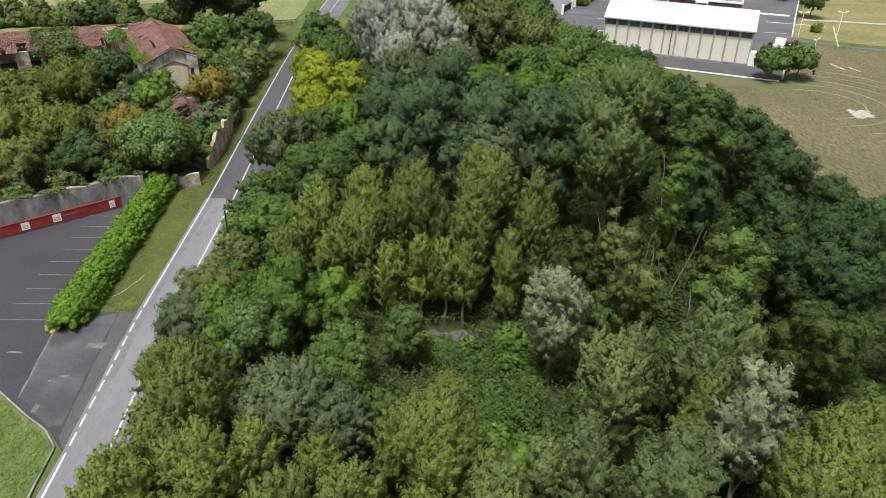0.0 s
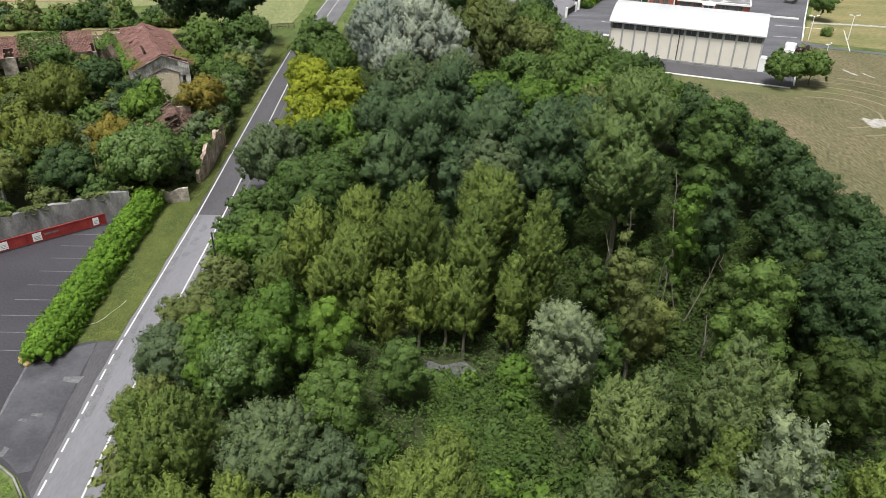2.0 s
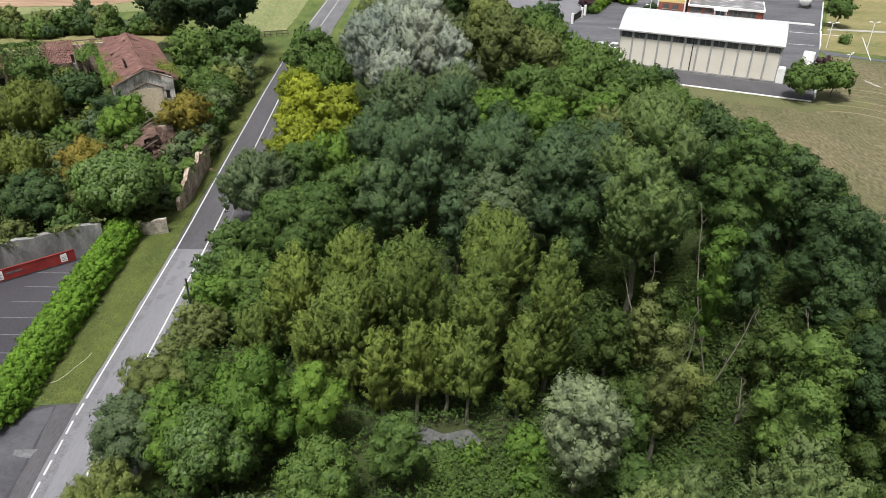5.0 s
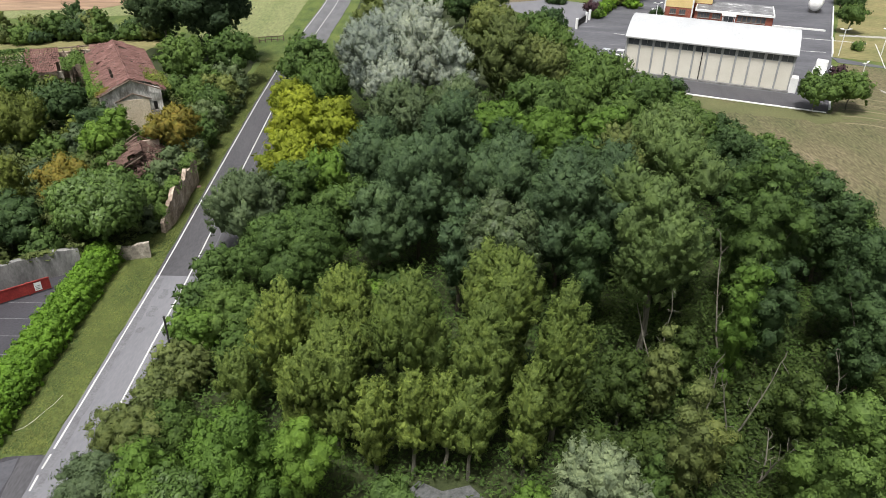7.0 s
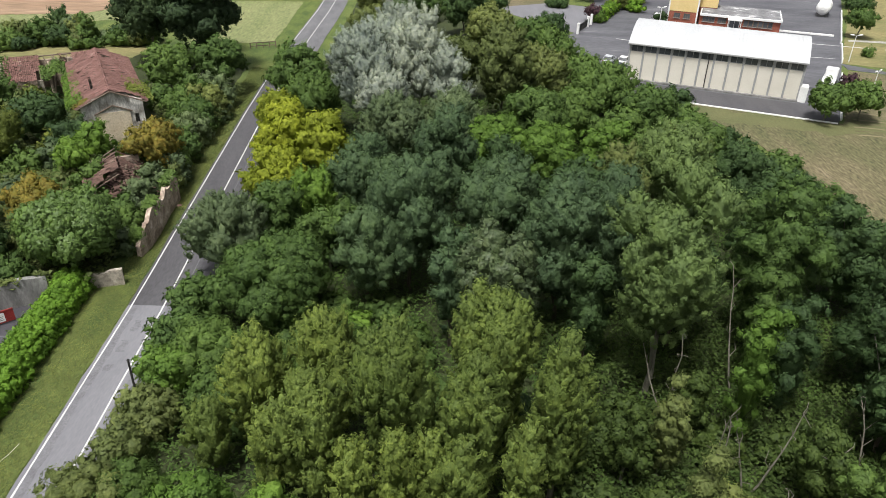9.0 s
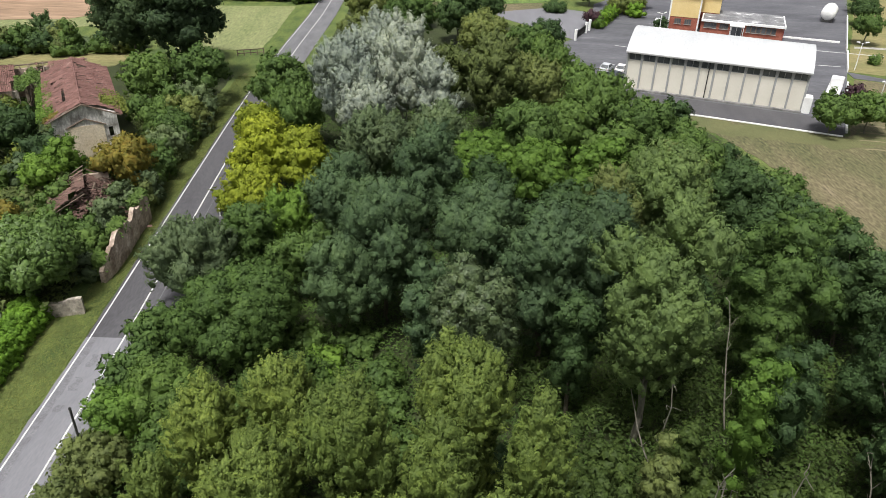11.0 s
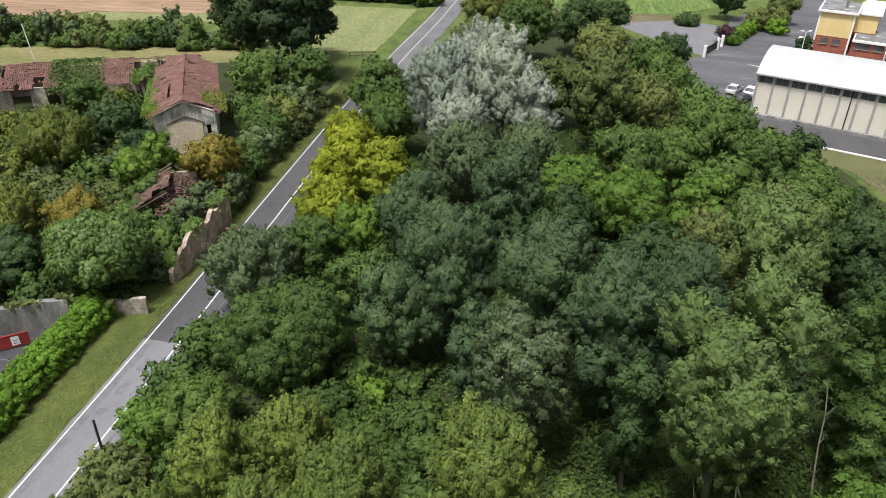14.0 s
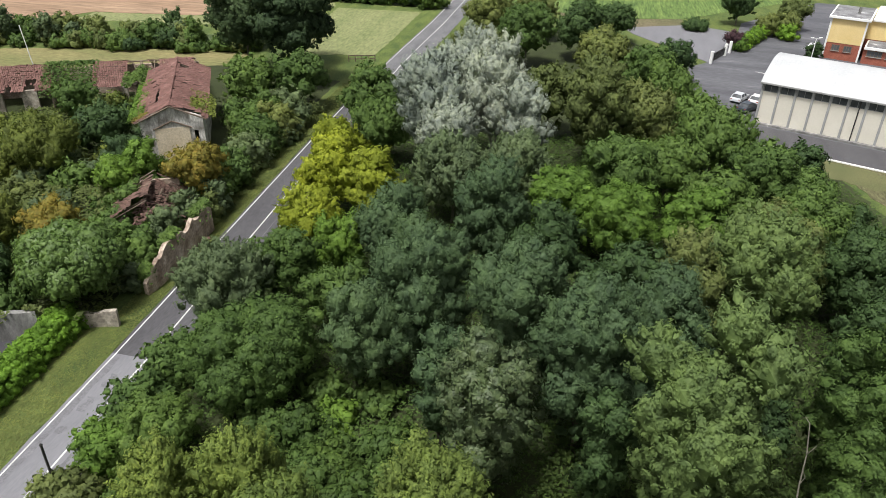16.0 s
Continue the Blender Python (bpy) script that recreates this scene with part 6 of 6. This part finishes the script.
# ---- trees round the ruined farm and along the fields ----
for x, y, top, r, leaf, habit, base, nm, lab in [
    (-34.1, 82.0, 8.3, 5.6, "vine", "dome", 0.4, "fig_tree", "broad dome of large vine leaves by the wall end"),
    (-39.5, 87.0, 7.4, 3.4, "orange", "round", 1.6, "sumac_tree", "sumac turning orange among the brambles"),
    (-33.2, 102.6, 8.0, 4.0, "orange", "round", 2.0, "sumac_tree", "sumac with rust-orange leaves beside the ruin"),
    (-41.0, 98.6, 7.4, 2.5, "bright", "frond", 2.6, "ash_tree", "young light green ash beside the ruin"),
    (-54.0, 103.5, 8.8, 4.4, "maple", "feather", 1.5, "maple_tree", "yellow-green maple in the overgrown garden"),
    (-41.0, 103.6, 7.2, 2.9, "bright", "frond", 1.2, "ash_tree", "small light green ash before the farmhouse"),
    (-48.0, 87.0, 7.0, 4.4, "maple", "feather", 1.0, "maple_tree", "yellow-green maple in the overgrown garden"),
    (-56.0, 88.0, 7.5, 4.6, "maple", "feather", 1.0, "maple_tree", "yellow-green maple in the overgrown garden"),
    (-42.5, 80.2, 6.4, 3.8, "deep", "frond", 0.8, "elder_tree", "dark elder over the concrete wall"),
    (-49.5, 77.6, 6.6, 4.0, "olive", "round", 0.8, "elder_tree", "yellow-green elder over the concrete wall"),
    (-52.0, 112.0, 7.4, 4.2, "deep", "round", 1.0, "elder_tree", "dark elder beside the farmhouse"),
    (-45.5, 107.0, 6.0, 3.0, "deep", "round", 0.6, "elder_tree", "dark elder beside the farmhouse"),
    (-62.5, 121.5, 6.8, 3.6, "green", "round", 0.6, "elder_tree", "green tree growing out of the ruin"),
    (-40.5, 147.0, 19.0, 7.6, "oak", "round", 2.0, "oak_tree", "large dark oak behind the farm"),
    (-50.5, 150.0, 19.5, 7.4, "oak", "round", 2.0, "oak_tree", "large dark oak behind the farm"),
    (-45.0, 157.0, 18.5, 7.0, "oak", "round", 2.0, "oak_tree", "large dark oak behind the farm"),
    (-35.0, 136.0, 9.0, 4.6, "green", "round", 1.0, "maple_tree", "green broadleaf tree beside the road"),
    (-42.0, 133.5, 8.4, 4.4, "green", "round", 0.8, "maple_tree", "green broadleaf tree beside the farmhouse"),
    (-10.0, 149.0, 10.0, 5.0, "olive", "round", 1.2, "willow_tree", "olive green willow beside the far road"),
    (-15.5, 168.0, 7.0, 3.6, "olive", "round", 1.2, "willow_tree", "olive green willow beside the far road"),
    (-13.5, 178.0, 11.5, 5.4, "olive", "round", 1.2, "willow_tree", "olive green willow beside the far road"),
    (-5.0, 168.0, 11.5, 5.4, "green", "round", 1.2, "oak_tree", "dark tree at the field corner"),
    (4.0, 176.0, 11.5, 5.4, "deep", "round", 1.2, "oak_tree", "dark tree at the field corner"),
    (8.5, 160.0, 10.0, 5.2, "olive", "round", 1.0, "maple_tree", "olive tree at the lot edge"),
    (16.0, 157.0, 8.5, 4.6, "green", "round", 0.8, "maple_tree", "dark tree at the lot edge"),
    (20.5, 166.0, 7.5, 4.4, "deep", "round", 0.8, "maple_tree", "dark tree at the lot edge"),
    (-6.0, 188.0, 10.0, 5.4, "olive", "round", 1.0, "oak_tree", "dark tree at the field corner"),
    (10.0, 190.0, 8.0, 4.6, "deep", "round", 1.0, "oak_tree", "dark tree by the entrance lot"),
    (36.5, 214.0, 9.0, 4.2, "deep", "feather", 0.4, "yew_tree", "dark dense evergreen by the entrance"),
    (47.5, 212.0, 7.0, 4.0, "olive", "round", 1.0, "maple_tree", "small tree beside yellow building"),
    (89.0, 182.5, 6.4, 3.6, "green", "round", 1.8, "lime_tree", "round green tree on the lawn"),
    (58.6, 129.6, 6.2, 3.9, "green", "round", 0.9, "cherry_tree", "small green tree at the yard corner"),
    (64.2, 130.4, 6.4, 3.8, "green", "round", 0.9, "cherry_tree", "small green tree at the yard corner"),
    (66.8, 139.5, 4.2, 2.2, "purple", "round", 0.8, "plum_tree", "dark purple-leaved plum by the yard"),
    (33.5, 192.0, 3.8, 2.2, "purple", "round", 0.6, "plum_tree", "dark purple-leaved plum beside the gate"),
    (-75.0, 168.0, 5.5, 2.2, "deep", "feather", 0.8, "pine_tree", "small dark conifer at the hedgerow"),
    (97.0, 200.0, 6.5, 3.8, "deep", "round", 1.2, "lime_tree", "dark tree beside the yard wall"),
    (103.0, 214.0, 7.5, 4.4, "deep", "round", 1.2, "lime_tree", "dark tree beside the yard wall"),
]:
    tree(x, y, top, r, leaf, habit, base=base, name=nm, label=lab)

# ---- bushes ----
rng = np.random.default_rng(31)
for x, y, top, r, leaf in [
    (-20.0, 57.0, 4.0, 2.7, "olive"), (-19.8, 61.4, 4.2, 2.9, "olive"), (-19.8, 66.0, 4.0, 2.8, "bright"), (-20.4, 70.5, 4.2, 2.9, "green"), (-20.6, 75.6, 4.0, 2.8, "green"), (-6.4, 73.0, 2.4, 2.4, "bright"), (-4.2, 76.0, 2.2, 2.2, "green"), (-1.4, 72.0, 2.2, 2.0, "bramble"), (-8.6, 75.8, 2.4, 2.2, "green"), (-5.6, 70.0, 2.0, 2.2, "green"), (-1.0, 68.6, 2.2, 2.0, "green"), (2.4, 65.0, 2.2, 2.0, "bramble"), (-10.6, 63.4, 2.6, 2.0, "green"), (14.4, 63.2, 2.6, 2.2, "weed"), (9.6, 59.2, 2.6, 2.0, "green"), (20.6, 60.2, 3.0, 2.2, "weed"), (16.0, 46.0, 2.6, 2.0, "green"), (9.6, 38.0, 2.4, 1.8, "bramble"), (15.6, 41.6, 3.0, 2.2, "weed"), (25.6, 38.6, 3.4, 2.6, "weed"), (-11.0, 70.5, 3.0, 2.6, "green"), (-8.0, 71.0, 3.4, 2.6, "bramble"), (-3.0, 66.0, 3.0, 2.6, "bramble"), (-2.0, 71.0, 3.0, 2.4, "green"), (-6.0, 66.5, 3.4, 2.4, "green"), (-9.0, 67.5, 3.0, 2.2, "bramble"), (-13.0, 62.0, 4.0, 2.6, "green"), (-15.0, 63.0, 4.2, 3.2, "bramble"),
    (-11.0, 66.0, 3.2, 3.0, "bramble"), (-5.5, 68.0, 2.6, 2.8, "bramble"), (-8.0, 63.5, 3.0, 2.6, "bramble"), (0.0, 63.5, 3.0, 2.8, "green"), (6.0, 62.0, 3.2, 2.8, "deep"),
    (11.0, 61.0, 3.2, 2.6, "weed"), (11.0, 54.6, 2.6, 2.2, "weed"), (13.0, 46.0, 3.0, 2.2, "green"), (6.2, 49.5, 2.4, 1.8, "bright"), (12.0, 41.0, 3.6, 2.6, "green"),
    (6.5, 36.0, 2.4, 2.2, "bright"), (1.8, 41.0, 1.4, 1.3, "green"), (0.4, 48.8, 1.3, 1.2, "green"), (2.6, 49.0, 1.0, 0.9, "bright"), (4.6, 43.6, 1.2, 1.1, "green"), (2.6, 46.6, 1.0, 1.0, "bramble"), (6.8, 40.4, 1.6, 1.4, "bramble"), (0.2, 38.6, 1.8, 1.5, "green"), (4.6, 38.4, 1.4, 1.2, "bright"), (6.0, 46.6, 1.6, 1.2, "bright"), (22.0, 40.5, 3.6, 2.4, "weed"), (-20.0, 43.0, 3.4, 2.4, "bramble"), (-19.5, 38.5, 3.4, 2.6, "olive"), (-20.2, 33.0, 3.4, 2.6, "olive"),
    (-20.5, 91.0, 3.8, 2.8, "green"), (-21.0, 100.0, 3.4, 2.4, "yellow"), (-4.0, 40.5, 3.0, 2.2, "bramble"), (-3.0, 36.5, 3.2, 2.2, "olive"), (4.5, 33.0, 3.2, 2.2, "bramble"),
    (23.5, 35.5, 4.5, 2.6, "green"), (26.5, 48.5, 3.0, 2.6, "weed"), (20.0, 54.5, 2.6, 2.2, "weed"), (14.8, 54.0, 3.0, 2.2, "weed"), (25.0, 59.5, 3.0, 2.4, "weed"),
]:
    bush(x, y, top, r, leaf, label="tangled green undergrowth bush below the trees", group="undergrowth bushes")
for k in range(60):
    # the thicket that has swallowed the farm yard
    x, y = rng.uniform(-60, -32.5), rng.uniform(84, 128)
    q = FARM.inverted() @ Vector((x, y, 0))
    if -6.0 < q.x < 6.2 and -2 < q.y < 22 or (-41 < x < -31 and 89.5 < y < 102):
        continue
    bush(x, y, rng.uniform(2.6, 4.6), rng.uniform(2.2, 3.4), ["green", "olive", "maple", "green", "sallow"][k % 5], label="vine-covered bramble thicket in the farm yard", group="farm yard thicket")
for x, y, top, r in [(-38.5, 78.6, 4.0, 2.2), (-42.6, 75.6, 3.8, 2.0), (-46.4, 72.6, 3.6, 2.0), (-50.5, 70.0, 3.6, 2.2), (-32.6, 104.0, 4.6, 3.0), (-32.8, 108.5, 5.0, 3.2), (-33.0, 113.5, 5.2, 3.3), (-33.4, 118.5, 5.4, 3.4), (-33.6, 123.5, 5.6, 3.4), (-34.0, 129.0, 5.6, 3.4), (-36.5, 126.0, 6.0, 3.4), (-36.2, 120.0, 5.6, 3.2), (-31.9, 93.2, 5.0, 2.1), (-31.4, 88.2, 4.4, 2.0), (-31.8, 97.0, 5.0, 2.1), (-30.8, 101.6, 4.6, 2.2), (-33.0, 90.0, 5.0, 2.4), (-30.4, 99.6, 3.8, 1.4), (-38.4, 96.6, 5.0, 2.4), (-37.0, 92.6, 4.6, 2.2), (-39.4, 99.6, 4.6, 2.2), (-31.0, 85.5, 3.0, 1.6), (-35.5, 106.0, 4.8, 3.0), (-34.6, 94.2, 3.2, 1.8), (-33.2, 96.4, 3.4, 1.4), (-38.6, 94.0, 2.8, 1.8)]:
    bush(x, y, top, r, ("green", "sallow", "green", "olive")[int(y) % 4], size=0.37, label="dense green thicket along the road verge", group="roadside thicket")
for k in range(60):
    # hedgerow before the ploughed field: low and dense at its foot, young trees rising out of it
    f = (k + 0.5) / 60
    back = rng.uniform(0, 1)
    x, y = -118 + f * 62 + rng.uniform(-1, 1), 151 + f * 10.5 + back * 8
    tall = rng.uniform(2.2, 3.6) + back * 2.6 * (0.5 + 0.5 * math.sin(k * 0.55 + 1.2)) + (3.0 if k % 9 == 4 else 0)
    bush(x, y, tall, rng.uniform(2.0, 3.4), ["green", "olive", "green", "sallow", "olive", "deep"][int(rng.integers(6))], label="dark green hedgerow bush before ploughed field", group="field hedgerow", size=0.55)
for k in range(11):
    # the trees that close the pale meadow at its far side
    x, y = -60 + k * 2.9 + rng.uniform(-0.6, 0.6), 208.5 + rng.uniform(0, 3.5)
    bush(x, y, rng.uniform(4.0, 7.5), rng.uniform(2.6, 3.6), ["green", "green", "deep"][k % 3], label="dark dense tree closing the pale meadow", category="tree", group="trees behind the meadow", size=0.6)
for k in range(22):
    x, y = rng.uniform(-98, -64), rng.uniform(102, 119)
    bush(x, y, rng.uniform(2.2, 4.2), rng.uniform(2.4, 3.6), ["maple", "green", "olive", "maple"][k % 4], label="overgrown bush before the ruined wing", group="farm yard thicket", size=0.6)
for x, y, top, r, leaf in [(27.3, 206.5, 2.6, 3.2, "deep"), *[(34.8 + 0.72 * k, 191.2 + 1.6 * k, 2.5 + 0.25 * (k % 2), 1.5, "hedge" if k % 3 else "bright") for k in range(8)], (41.8, 205.6, 5.2, 3.0, "olive"), (45.4, 203.4, 3.4, 2.6, "hedge"), (48.2, 190.0, 2.8, 1.4, "deep"), (62.0, 188.5, 2.6, 1.3, "hedge"), (46.2, 208.2, 5.0, 3.0, "olive"), (84.0, 168.0, 1.6, 1.0, "green")]:
    bush(x, y, top, r, leaf, size=0.36, label="clipped green shrub beside the yard", category="shrub", group="yard shrubs")

# ---- the low cover ----
rng = np.random.default_rng(91)
p = np.column_stack([rng.uniform(-20.5, 50, 190000), rng.uniform(8, 136, 190000)])
edge = np.interp(p[:, 1], [8, 60, 88, 100, 118, 136], [55, 50, 47, 47, 42, 37])
pond = ((p[:, 0] - 0.9) / 2.6) ** 2 + ((p[:, 1] - 50.7) / 1.1) ** 2 < 1
left = np.array([road_x(v) for v in p[:, 1]]) + 7.4
p = p[(p[:, 0] < edge) & (p[:, 0] > left) & (p[:, 1] > 14 + 6 * lumps(p, 6, 2)) & ~pond]
undergrowth("wood_undergrowth", p, 0.1 + (1.1 * lumps(p, 7, 3) + 0.9 * lumps(p, 2.2, 13)) * rng.uniform(0.35, 1, len(p)), "bramble", 0.31, "nettles and brambles covering the woodland floor", 1)
p = np.column_stack([rng.uniform(8.5, 36, 30000), rng.uniform(44, 78, 30000)])
undergrowth("tall_weeds", p, 0.2 + 3.2 * lumps(p, 5, 9) ** 1.3 * rng.uniform(0.3, 1, len(p)), "weed", 0.34, "tall dark weeds tangled below the trees", 6)
p = np.column_stack([rng.uniform(-0.5, 8.5, 14000), rng.uniform(36, 49.6, 14000)])
undergrowth("clearing_weeds", p, 0.05 + 1.0 * lumps(p, 2.4, 4) ** 1.5 * rng.uniform(0.3, 1, len(p)), "green", 0.22, "bright green weeds in the woodland clearing", 2)
p = np.column_stack([rng.uniform(-98, -30.8, 95000), rng.uniform(78, 136, 95000)])
q = p - np.array([-41.3, 113.0])
u, w = q @ np.array([0.887, 0.46]), q @ np.array([-0.46, 0.887])
p = p[~((np.abs(u) < 5) & (w > -0.3) & (w < 20.5)) & (w < 21.5) ]
undergrowth("farm_undergrowth", p, 0.2 + (1.9 * lumps(p, 9, 6) + 1.2 * lumps(p, 3, 16)) * rng.uniform(0.4, 1, len(p)), "olive", 0.42, "brambles and climbing weeds over the farm yard", 3)
p = np.column_stack([rng.uniform(0, 1, 45000), rng.uniform(53.6, 150, 45000)])
x = np.array([road_x(v) for v in p[:, 1]]) - 0.35 - p[:, 0] * np.interp(p[:, 1], [54, 60, 78, 82, 150], [3.0, 3.9, 4.0, 2.6, 3.4])
p = np.column_stack([x, p[:, 1]])
undergrowth("verge_grass", p, 0.01 + 0.16 * (0.5 * lumps(p, 3, 7) + 0.5 * lumps(p, 1.1, 17)) * rng.uniform(0.3, 1, len(p)), "grass", 0.12, "tufted grass of the road verge", 4)
p = np.column_stack([rng.uniform(-40, -26.2, 16000), rng.uniform(22, 42, 16000)])
p = p[p[:, 1] < np.interp(p[:, 0], [-40, -33.4, -29.9, -27.8, -26.4], [40.4, 42.2, 39.5, 38.1, 36.2])]
undergrowth("island_grass", p, 0.1 + 0.14 * lumps(p, 2, 8) * rng.uniform(0.3, 1, len(p)), "bright", 0.16, "long green grass on the island", 5)
